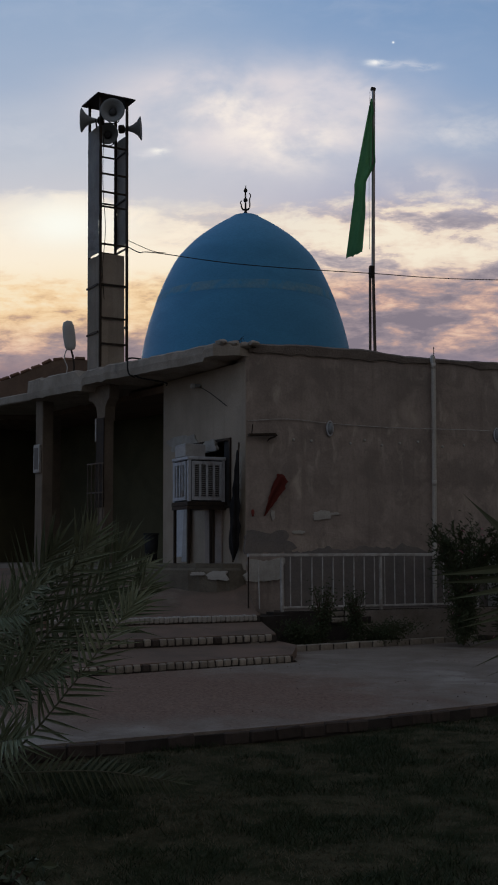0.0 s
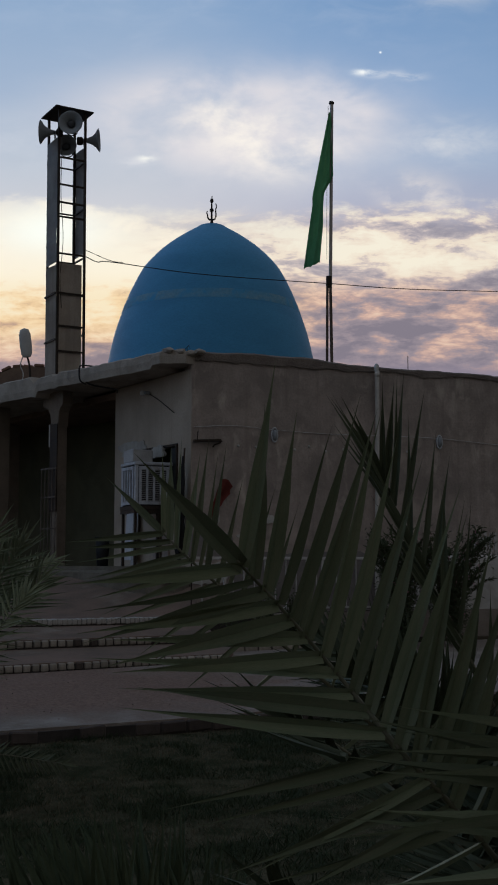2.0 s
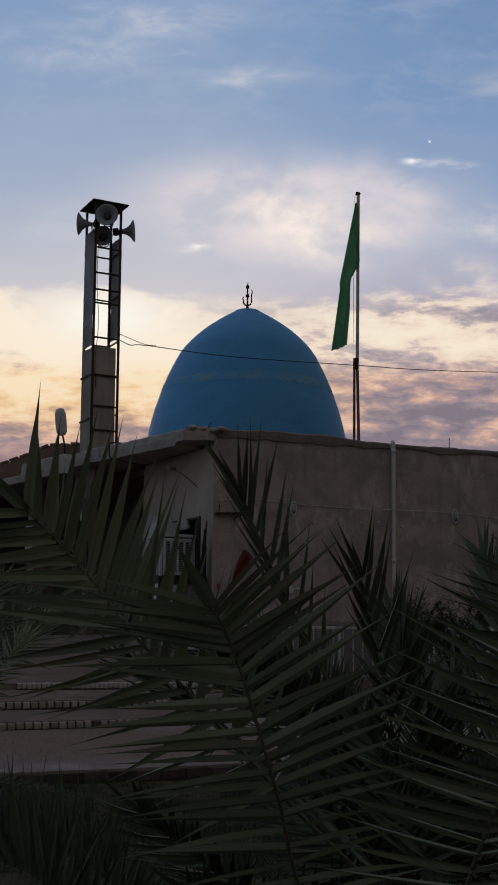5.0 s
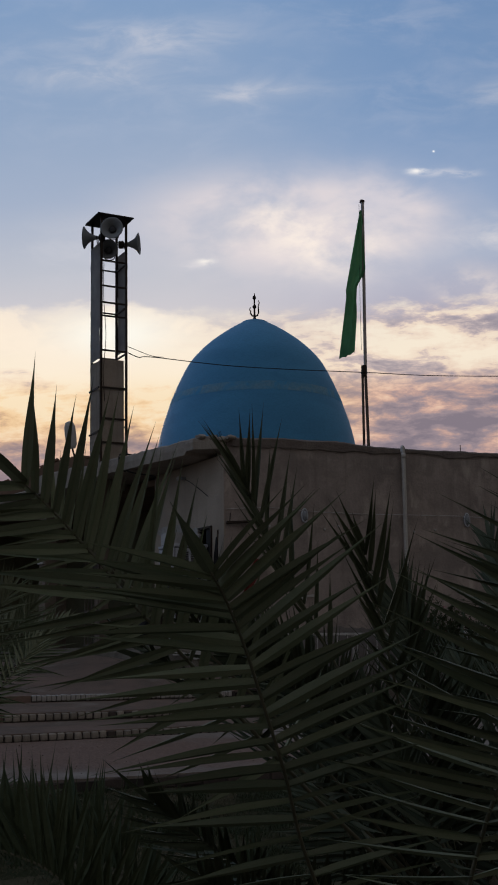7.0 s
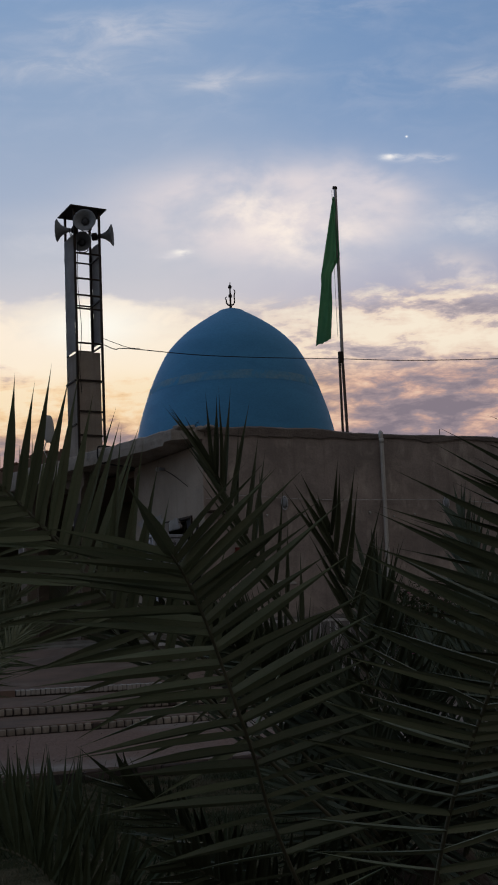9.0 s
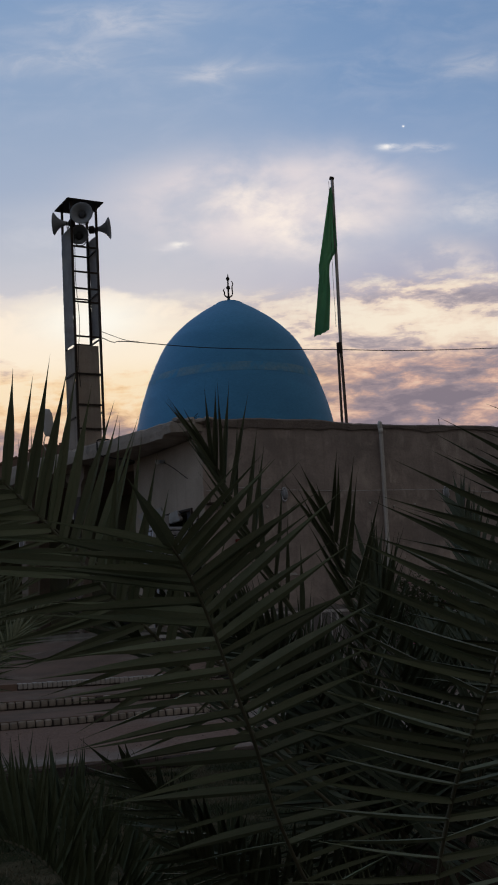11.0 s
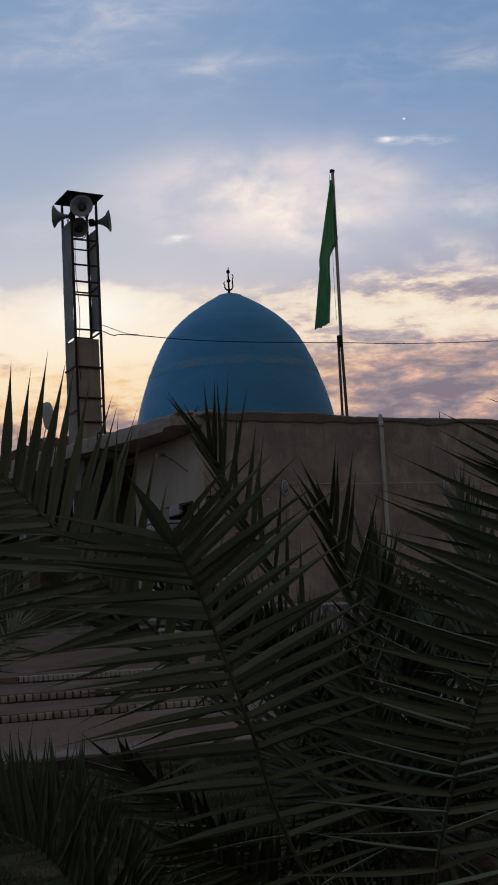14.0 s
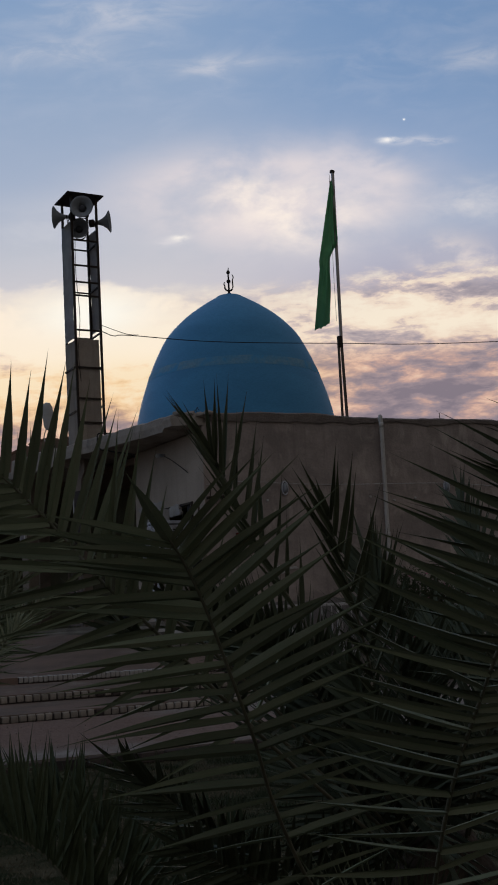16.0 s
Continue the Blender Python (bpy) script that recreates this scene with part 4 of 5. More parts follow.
frond_near(near_palm, [BASE + Vector((-0.1, 0, 0.35)), (1.47, 2.75, 0.85), (1.30, 2.66, 1.19), (1.188, 2.64, 1.41), (1.112, 2.68, 1.585), (1.072, 2.65, 1.67)],
           (0.30, -0.9, 0.0), rng, 12, 0.36, 0.018, 31, 24, start=0.36, profile=even, jitter=6.0, blades=DARK_LEAFLETS, sides=(1, -0.3), last=0.56)
frond_near(near_palm, [BASE + Vector((0, -0.1, 0.35)), (1.62, 2.5, 0.62), (1.52, 2.2, 0.92), (1.475, 2.0, 1.09), (1.437, 1.92, 1.25), (1.405, 1.85, 1.37)],
           (0.25, -0.9, 0.0), rng, 10, 0.29, 0.018, 30, 20, start=0.38, profile=even, jitter=5.0, blades=DARK_LEAFLETS, sides=(1, -0.6), last=0.42)
frond_near(near_palm, [BASE + Vector((0.05, -0.1, 0.25)), (1.62, 2.1, 0.36), (1.60, 1.75, 0.56), (1.622, 1.55, 0.75), (1.650, 1.45, 0.865), (1.678, 1.39, 0.95), (1.712, 1.31, 1.055), (1.75, 1.21, 1.15), (1.79, 1.09, 1.24), (1.84, 0.96, 1.32), (1.88, 0.84, 1.38)],
           (0.15, -0.78, -0.50), rng, 36, 0.40, 0.022, 79, 70, profile=even, start=0.12, jitter=6.0, last=0.5, lift=-0.04)
frond_near(near_palm, [BASE + Vector((-0.1, 0, 0.35)), (1.40, 2.72, 0.68), (1.05, 2.48, 1.06), (0.76, 2.26, 1.33), (0.665, 2.20, 1.42), (0.612, 2.18, 1.469), (0.561, 2.18, 1.519)],
           (0.0, -0.96, 0.25), rng, 15, 0.26, 0.016, 72, 46, profile=even, start=0.30, last=0.66, jitter=7.0)
frond_near(near_palm, [BASE + Vector((0.05, 0, 0.3)), (1.86, 2.6, 0.75), (1.93, 2.3, 1.05), (1.97, 2.05, 1.27), (2.0, 1.85, 1.42), (2.02, 1.7, 1.50)],
           (0.1, -0.8, -0.4), rng, 30, 0.40, 0.020, 76, 52, profile=even, start=0.2, jitter=6.0, last=0.6, blades=DARK_LEAFLETS)
# deeper fronds that fill the clump; darker leaflets paint its inner shade
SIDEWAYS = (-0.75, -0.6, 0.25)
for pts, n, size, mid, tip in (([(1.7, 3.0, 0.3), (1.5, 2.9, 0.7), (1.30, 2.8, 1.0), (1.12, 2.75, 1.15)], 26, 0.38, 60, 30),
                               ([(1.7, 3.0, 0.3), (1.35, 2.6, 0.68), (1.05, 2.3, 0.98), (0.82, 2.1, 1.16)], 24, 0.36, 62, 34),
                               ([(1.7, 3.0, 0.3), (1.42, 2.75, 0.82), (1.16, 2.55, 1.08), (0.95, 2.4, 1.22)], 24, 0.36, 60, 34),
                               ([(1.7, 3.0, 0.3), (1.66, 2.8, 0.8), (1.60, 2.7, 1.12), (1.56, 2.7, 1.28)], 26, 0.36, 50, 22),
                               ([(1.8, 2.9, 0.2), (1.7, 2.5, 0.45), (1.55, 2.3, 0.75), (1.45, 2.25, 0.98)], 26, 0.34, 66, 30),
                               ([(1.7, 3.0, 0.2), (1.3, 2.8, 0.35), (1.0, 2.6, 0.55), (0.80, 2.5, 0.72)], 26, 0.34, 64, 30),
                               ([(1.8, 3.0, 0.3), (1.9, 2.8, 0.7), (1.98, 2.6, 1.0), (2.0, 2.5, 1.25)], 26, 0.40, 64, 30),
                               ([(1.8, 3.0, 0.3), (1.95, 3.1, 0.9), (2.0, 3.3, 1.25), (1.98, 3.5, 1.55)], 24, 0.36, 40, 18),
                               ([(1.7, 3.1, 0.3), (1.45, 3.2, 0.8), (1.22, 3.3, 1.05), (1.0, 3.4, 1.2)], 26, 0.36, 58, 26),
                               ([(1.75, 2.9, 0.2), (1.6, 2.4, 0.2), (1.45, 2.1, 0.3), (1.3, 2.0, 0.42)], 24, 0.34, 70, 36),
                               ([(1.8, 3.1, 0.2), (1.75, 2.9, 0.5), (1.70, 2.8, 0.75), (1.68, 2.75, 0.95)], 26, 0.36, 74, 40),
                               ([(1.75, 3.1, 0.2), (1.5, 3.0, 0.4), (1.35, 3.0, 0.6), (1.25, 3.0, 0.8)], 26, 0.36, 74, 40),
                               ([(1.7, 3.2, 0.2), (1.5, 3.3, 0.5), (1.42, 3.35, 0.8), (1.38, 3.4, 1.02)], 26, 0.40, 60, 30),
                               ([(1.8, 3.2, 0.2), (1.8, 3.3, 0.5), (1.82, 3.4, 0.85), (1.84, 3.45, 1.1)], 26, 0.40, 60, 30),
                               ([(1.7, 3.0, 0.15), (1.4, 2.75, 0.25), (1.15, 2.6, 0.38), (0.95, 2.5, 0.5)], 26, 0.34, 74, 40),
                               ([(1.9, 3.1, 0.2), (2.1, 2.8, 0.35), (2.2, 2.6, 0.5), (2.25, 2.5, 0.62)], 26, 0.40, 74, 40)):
    frond_joined(near_palm, pts, SIDEWAYS, rng, palm_dull_shade, n + 12, size, 0.022, mid, tip, start=0.12)

low_palm = thing("date_palm", pose(0, 0, 0), "low dark palm shoots on the lawn", "palm", "date palms")
LOW = Vector((0.78, 2.75, 0))
part("trunk", lathe([(0.0, 0.0), (0.10, 0.0), (0.11, 0.06), (0.07, 0.14), (0, 0.16)], 16, m=Matrix.Translation(LOW)), bark, low_palm, smooth=True)
for pts, size in (([(0.76, 2.7, 0.12), (0.636, 2.6, 0.336), (0.501, 2.6, 0.49), (0.363, 2.6, 0.555), (0.2, 2.6, 0.60)], 0.26),
                  ([(0.80, 2.8, 0.12), (0.72, 2.9, 0.36), (0.59, 2.95, 0.47), (0.44, 3.0, 0.53), (0.25, 3.0, 0.56)], 0.24),
                  ([(0.85, 2.8, 0.10), (0.95, 2.9, 0.26), (1.02, 2.9, 0.34), (1.10, 2.9, 0.40)], 0.22)):
    frond_joined(low_palm, pts, FACE, rng, leaf_dark, 30, size * 1.3, 0.024, 58, 62, lift=0.0, sides=(1, 0.6) if pts[0][0] < 0.84 else (-1, 1), start=0.1, profile=even, jitter=12.0)

left_palm = thing("date_palm", pose(0, 0, 0), "bushy young date palm with fine grey-green fronds by the forecourt", "palm", "date palms")
LB = Vector((-1.75, 7.4, 0))
part("trunk", lathe([(0.0, 0.0), (0.22, 0.0), (0.24, 0.15), (0.18, 0.4), (0.10, 0.6), (0, 0.62)], 20, m=Matrix.Translation(LB)), bark, left_palm, smooth=True)
for pts in ([(-1.6, 7.2, 0.2), (-1.25, 7.0, 0.45), (-0.95, 7.0, 0.80), (-0.70, 7.15, 1.15), (-0.62, 7.2, 1.25)],
            [(-1.7, 7.4, 0.5), (-1.3, 7.6, 0.95), (-0.9, 7.9, 1.33), (-0.62, 8.2, 1.47)],
            [(-1.7, 7.4, 0.5), (-1.5, 7.3, 1.0), (-1.3, 7.1, 1.25), (-1.1, 6.9, 1.38)],
            [(-1.8, 7.4, 0.5), (-1.6, 7.0, 0.9), (-1.40, 6.7, 1.15), (-1.15, 6.5, 1.22)],
            [(-1.75, 7.3, 0.5), (-1.6, 7.9, 1.0), (-1.4, 8.4, 1.35), (-1.15, 8.7, 1.5)],
            [(-1.75, 7.3, 0.4), (-1.45, 7.0, 0.7), (-1.2, 6.8, 0.85), (-0.98, 6.7, 0.92)],
            [(-1.75, 7.3, 0.3), (-1.45, 6.8, 0.45), (-1.25, 6.5, 0.55), (-1.1, 6.3, 0.6)],
            [(-1.75, 7.5, 0.5), (-1.5, 8.2, 1.1), (-1.25, 8.6, 1.4), (-1.0, 8.8, 1.62)],
            [(-1.75, 7.5, 0.5), (-1.35, 7.9, 0.8), (-1.05, 8.1, 1.1), (-0.85, 8.2, 1.3)]):
    frond_joined(left_palm, pts, (-0.2, -0.9, 0.5), rng, palm_green, 40, 0.33, 0.019, 62, 32, jitter=13.0)
for pts in ([(-1.75, 7.6, 0.5), (-1.45, 7.7, 1.1), (-1.25, 7.6, 1.45), (-1.17, 7.6, 1.58)], [(-1.7, 7.6, 0.5), (-1.3, 7.7, 1.15), (-1.02, 7.6, 1.50), (-0.93, 7.6, 1.64)],
            [(-1.7, 7.6, 0.5), (-1.2, 7.6, 1.05), (-0.85, 7.6, 1.40), (-0.74, 7.6, 1.56)], [(-1.7, 7.5, 0.5), (-1.1, 7.6, 0.95), (-0.75, 7.6, 1.20), (-0.60, 7.6, 1.34)]):
    frond_joined(left_palm, pts, (-0.1, -1.0, 0.2), rng, palm_green, 20, 0.44, 0.022, 44, 24, jitter=11.0)
frond_joined(left_palm, [(-1.75, 7.2, 0.25), (-1.3, 7.0, 0.30), (-0.8, 7.05, 0.30), (-0.36, 7.15, 0.22)], (0.0, -0.8, 0.6), rng, palm_dull_shade, 34, 0.22, 0.018, 70, 40, lift=-0.35)
frond_joined(left_palm, [(-1.8, 6.6, 0.5), (-1.6, 5.6, 1.2), (-1.35, 5.0, 1.5), (-1.12, 4.6, 1.62)], (0.2, -0.9, 0.4), rng, palm_dull_shade, 28, 0.26, 0.02, 60, 30)

# ---------------------------------------------------------------- fittings of the right wall


def on_right(s, z, off=0.0):
    return MR @ pose(s, -off, z)


def on_left(s, z, off=0.0):
    return MA @ pose(-s, -off, z)


pipe = thing("drainpipe", on_right(3.2, 0.7, 0.075), "pale plastic drainpipe strapped to the wall", "drainpipe")
part("pipe", tube(smooth_path([(0.03, 0.12, 3.98), (0.02, 0.05, 3.93), (0.02, 0.0, 3.85), (0.0, 0, 2.0), (-0.03, 0, 0.02)], 40), 0.036, 14), pale_plastic, pipe, smooth=True)
for z in (3.86, 1.97):
    part("collar", tube([(-0.015 + 0.009 * z, 0, z - 0.05), (-0.015 + 0.009 * z, 0, z + 0.04)], 0.040, 14), pale_plastic, pipe, smooth=True)
mast = thing("radio_mast", pose(10.55, 68.0, 0.0), "thin distant radio mast behind the roof", "mast")
part("shaft", tube([(0, 0, 0), (0, 0, 13.6)], 0.045, 6, taper=0.5), steel_dark, mast)
part("foot", box(-0.3, 0.3, -0.3, 0.3, 0, 0.3), concrete, mast)


def wall_light(s, z):
    w = thing("wall_light", on_right(s, z, 0.0), "white oval bulkhead light on the wall", "wall light", "bulkhead lights")
    bm = lathe([(0, 0.0), (0.10, 0.0), (0.10, 0.025), (0.085, 0.035), (0, 0.035)], 24)
    bmesh.ops.transform(bm, matrix=Matrix.Rotation(radians(90), 4, "X") @ Matrix.Diagonal((0.55, 1.12, 1, 1)), verts=bm.verts)
    part("base", bm, plaster_grey, w)
    ring = [(0.052 * math.cos(a), -0.04, 0.112 * math.sin(a)) for a in [k * math.pi / 12 for k in range(25)]]
    part("guard_ring", tube(ring, 0.012, 6), door_mat, w, "white enamel ring")
    bm = lathe([(0.075, 0.03), (0.07, 0.06), (0.04, 0.085), (0, 0.092)], 24)
    bmesh.ops.transform(bm, matrix=Matrix.Rotation(radians(90), 4, "X") @ Matrix.Diagonal((0.55, 1.12, 1, 1)), verts=bm.verts)
    part("glass", bm, horn_mat, w, "dull glass bowl", smooth=True)


for s in (1.388, 4.415, 7.45):
    wall_light(s, 3.48)
wire = tube([MR @ Vector(p) for p in smooth_path([(0.03, -0.02, 3.551), (0.7, -0.02, 3.60), (1.39, -0.03, 3.56), (2.3, -0.02, 3.535), (3.2, -0.10, 3.53), (4.415, -0.03, 3.54), (5.9, -0.02, 3.47), (7.45, -0.03, 3.53), (11.0, -0.02, 3.5)], 80)], 0.006, 5)
tagged(part("wall_wire", wire, rail_paint), "thin pale wire slung along the wall lights", "wire")
r2 = random.Random(9)
for s in (0.78, 1.08, 1.75, 2.0, 2.3, 2.62, 2.95, 3.4, 3.8):
    peg = part("wall_peg", lathe([(0, 0), (0.022, 0), (0.018, 0.02), (0, 0.024)], 10), plaster_white, None, matrix=on_right(s, 3.30 + r2.uniform(-0.05, 0.03), 0.01) @ pose(0, 0, 0, 90, 0, 0))
    tagged(peg, "small pale peg in the rendered wall", "peg", "wall pegs")

bar = thing("broken_bracket", on_right(0.0, 3.33, 0.0), "rusted bracket bar torn out of the wall", "bracket")
part("bar", box(0.02, 0.46, -0.10, -0.02, -0.02, 0.018, 0.004, m=Matrix.Rotation(radians(-3), 4, "Y")), steel_dark, bar)
part("torn_end", tube(smooth_path([(0.42, -0.06, 0.03), (0.47, -0.08, 0.0), (0.36, -0.07, -0.05), (0.33, -0.06, -0.09)], 10), 0.022, 6, taper=0.4), steel_dark, bar)
part("stub", tube([(0.08, -0.05, 0.02), (0.09, -0.06, 0.16)], 0.008, 6), steel_dark, bar)


def patch(name, m, w, h, material, seed, label, thick=0.02, category="patch"):
    """A thin, ragged area of plaster standing a little proud of the wall."""
    bm = bmesh.new()
    n = 34
    rim = []
    for k in range(n):
        a = k * 2 * math.pi / n
        f = 1 + 0.45 * noise.noise((1.3 * math.cos(a) + seed * 3.1, 1.3 * math.sin(a), seed)) + 0.25 * noise.noise((4 * math.cos(a), 4 * math.sin(a), seed + 9))
        cx, cz = math.cos(a), math.sin(a)
        k2 = max(abs(cx), abs(cz)) ** -0.5
        rim.append((0.5 * w * f * cx * k2, 0.5 * h * f * cz * k2))
    front = [bm.verts.new((x, -thick, z)) for x, z in rim]
    back = [bm.verts.new((x * 1.02, 0.02, z * 1.02)) for x, z in rim]
    mid = bm.verts.new((0, -thick, 0))
    for k in range(n):
        bm.faces.new((front[k], front[(k + 1) % n], mid))
        bm.faces.new((back[k], back[(k + 1) % n], front[(k + 1) % n], front[k]))
    bmesh.ops.recalc_face_normals(bm, faces=bm.faces)
    return tagged(part(name, bm, material, matrix=m), label, category, kind="structure")


patch("plaster_patch", on_right(1.25, 2.13), 0.30, 0.13, plaster_white, 1, "bare white plaster showing through the render")
patch("plaster_patch", on_right(1.47, 2.16), 0.16, 0.04, plaster_white, 2, "bare white plaster showing through the render")
patch("plaster_patch", on_right(0.86, 1.87), 0.22, 0.05, plaster_white, 3, "bare white plaster showing through the render")
patch("plaster_patch", on_right(0.43, 2.13), 0.07, 0.16, plaster_white, 4, "bare white plaster showing through the render")
patch("plaster_patch", on_right(0.30, 1.30), 0.58, 0.34, plaster_white, 5, "flaking white plaster at the wall's foot", 0.03)
patch("damp_patch", on_right(0.38, 1.72), 0.72, 0.36, plaster_grey, 6, "dark damp plaster at the wall's foot", 0.012)


def damp_strip(s0, s1, z0, top):
    """A long skin of damp plaster along the wall's foot with a ragged upper edge."""
    bm = bmesh.new()
    n, cols = 120, []
    for i in range(n + 1):
        s = s0 + (s1 - s0) * i / n
        z = top + 0.13 * noise.noise((s * 1.7, 3, 0)) + 0.05 * noise.noise((s * 7.0, 5, 0)) + 0.025 * noise.noise((s * 23.0, 8, 0))
        cols.append([bm.verts.new(v) for v in ((s, -0.012, z0), (s, -0.012, z - 0.05), (s, -0.009, z), (s, 0.03, z + 0.01))])
    for a, b in zip(cols, cols[1:]):
        for j in range(3):
            bm.faces.new((a[j], b[j], b[j + 1], a[j + 1]))
    return bm


tagged(part("damp_strip", damp_strip(0.62, 6.0, 0.69, 1.62), plaster_grey, matrix=MR), "grey damp plaster along the wall's foot", "damp plaster", kind="structure")
patch("plaster_patch", on_left(1.90, 3.36, 0.0), 0.95, 0.24, whitewash, 12, "white plaster smeared above the cooler", 0.02)
patch("plaster_patch", on_left(1.00, 3.24, 0.02), 0.45, 0.18, whitewash, 13, "white plaster smeared beside the cooler", 0.03)
patch("plaster_patch", ML @ pose(-0.42, -0.585, 1.25, 0, 0, 35.5), 0.22, 0.05, plaster_white, 14, "worn white plaster on the landing's edge", 0.02)
patch("plaster_patch", ML @ pose(-0.19, -0.415, 1.22, 0, 0, 35.5), 0.34, 0.13, plaster_white, 15, "worn white plaster on the landing's edge", 0.02)


def red_pennant():
    bm = bmesh.new()
    g0 = []
    for j in range(15):
        v = j / 14
        row = []
        for i in range(9):
            u = i / 8
            w = 0.025 + 0.17 * (1 - v) ** 0.75 - 0.05 * math.exp(-((v - 0.10) / 0.05) ** 2)
            x = 0.30 * (1 - v) + (u - 0.5) * w + 0.05 * math.exp(-((v - 0.22) / 0.06) ** 2) * max(0.0, u - 0.5) + 0.012 * noise.noise((v * 8, u, 3))
            row.append(bm.verts.new((x, -0.03 + 0.02 * math.sin(u * 9 + v * 5), -0.58 * v + 0.05 * (1 - v) * math.sin(u * 3.0) - 0.12 * (u - 0.5) * (1 - v))))
        g0.append(row)
    for j in range(14):
        for i in range(8):
            bm.faces.new((g0[j][i], g0[j][i + 1], g0[j + 1][i + 1], g0[j + 1][i]))
    bmesh.ops.solidify(bm, geom=list(bm.faces), thickness=0.006)
    return bm


tagged(part("red_pennant", red_pennant(), red_cloth, matrix=on_right(0.28, 2.69, 0.02), smooth=True), "folded red cloth pennant pinned to the wall", "cloth")
# small red lump added in place of reddish smudges on the wall
tagged(part("red_rag", lathe([(0, 0.07), (0.03, 0.05), (0.04, 0.0), (0.02, -0.06), (0, -0.08)], 12), red_cloth, matrix=on_right(0.10, 2.16, 0.03) @ Matrix.Diagonal((0.7, 0.4, 0.8, 1)), smooth=True), "small dark red lump for the reddish smudges by the corner", "cloth")


def furled():
    """A black cloth wrapped loosely round its stick."""
    bm = bmesh.new()
    rings = []
    for j in range(27):
        v = j / 26
        r = 0.012 + 0.115 * v ** 0.8 * (1 - v ** 6) * (1 + 0.3 * noise.noise((v * 9, 2, 0)))
        ring = []
        for k in range(18):
            a = k * 2 * math.pi / 18
            f = r * (1 + 0.4 * math.sin(4 * a + v * 5) + 0.5 * noise.noise((math.cos(a) * 1.5, math.sin(a) * 1.5, v * 8)))
            ring.append(bm.verts.new((f * math.cos(a) + 0.12 * v - 0.02, 0.6 * f * math.sin(a), -1.65 * v)))
        rings.append(ring)
    for a, b in zip(rings, rings[1:]):
        for k in range(18):
            bm.faces.new((a[k], a[(k + 1) % 18], b[(k + 1) % 18], b[k]))
    bm.faces.new(rings[0][::-1])
    bm.faces.new(rings[-1])
    return bm


banner = thing("furled_banner", MA @ pose(-0.08, -0.11, 3.10), "black cloth banner furled on a leaning stick", "banner")
part("cloth", furled(), black_cloth, banner, smooth=True, matrix=Matrix.Diagonal((-1, 1, 1, 1)))
part("stick", tube([(0.03, 0.02, 0.12), (-0.12, 0.0, -1.68)], 0.014, 8), bark, banner)

# ---------------------------------------------------------------- cooler and things by the entrance
COOL = pose(-0.93, 18.05, 2.275, 0, 0, 26)
cooler = thing("evaporative_cooler", COOL, "white sheet-metal evaporative cooler with louvred panels on a steel stand", "air cooler")
W, DP, HT = 0.62, 0.64, 0.76
bm = box(0.02, W - 0.02, 0.02, DP - 0.02, 0.05, HT - 0.03)
part("body", bm, cooler_dark, cooler, "dark wet pad behind the louvres")
part("base_pan", box(-0.02, W + 0.02, -0.02, DP, 0.0, 0.07, 0.008), steel_dark, cooler)
part("top", box(-0.015, W + 0.015, -0.015, DP, HT - 0.05, HT, 0.01), cooler_white, cooler)
for x, y in ((0, 0), (W - 0.05, 0), (0, DP - 0.05), (W - 0.05, DP - 0.05)):
    part("corner_post", box(x, x + 0.05, y, y + 0.05, 0.07, HT - 0.05, 0.005), cooler_white, cooler)


def louvre(m, w, h):
    fr = part("louvre_panel", bmesh.new(), cooler_white, cooler, "white louvred panel", matrix=m)
    bm = bmesh.new()
    for x0, x1, z0, z1 in ((0, w, 0, 0.05), (0, w, h - 0.05, h), (0, 0.04, 0.05, h - 0.05), (w - 0.04, w, 0.05, h - 0.05)):
        box(x0, x1, -0.012, 0.012, z0, z1, bm=bm)
    bm.to_mesh(fr.data)
    bm.free()
    n = 3 if w > 0.4 else 2
    for k in range(1, n + 1):
        x = 0.02 + (w - 0.04) * k / (n + 1)
        part("mullion", box(x - 0.016, x + 0.016, -0.016, 0.008, 0.05, h - 0.05), cooler_white, fr)
    for k in range(17):
        z = 0.06 + (h - 0.12) * k / 16
        part("slat", box(0.04, w - 0.04, -0.006, 0.006, z - 0.003, z + 0.003, m=Matrix.Translation((0, 0.004, z)) @ Matrix.Rotation(radians(35), 4, "X") @ Matrix.Translation((0, 0, -z))), steel_grey, fr)


louvre(pose(0.06, -0.002, 0.09), W - 0.12, HT - 0.16)
louvre(pose(-0.002, DP - 0.08, 0.09, 0, 0, -90), DP - 0.16, HT - 0.16)
bm = box(-0.01, 0.33, 0.10, 0.52, HT, HT + 0.20, 0.012)
for v in bm.verts:
    v.co.z += 0.03 * noise.noise(v.co * 9) if v.co.z > HT + 0.1 else 0
part("duct_box", bm, steel_grey, cooler, "dull grey sheet-metal duct on top")
part("water_hose", tube(smooth_path([(W + 0.03, 0.1, HT), (W + 0.07, 0.05, 0.5), (W + 0.06, 0.03, 0.1), (W + 0.08, 0.05, -0.35)], 20), 0.012, 6), cable_mat, cooler)
for x, y in ((-0.01, 0.0), (0.36, -0.01), (-0.01, DP - 0.1), (W - 0.04, DP - 0.1)):
    part("stand_leg", box(x, x + 0.04, y, y + 0.04, -0.94, 0.0), steel_dark, cooler)
part("stand_rail", box(-0.03, W + 0.04, -0.03, 0.01, -0.05, 0.0), steel_dark, cooler)
part("stand_rail", box(-0.03, 0.01, 0.01, DP - 0.05, -0.05, 0.0), steel_dark, cooler)

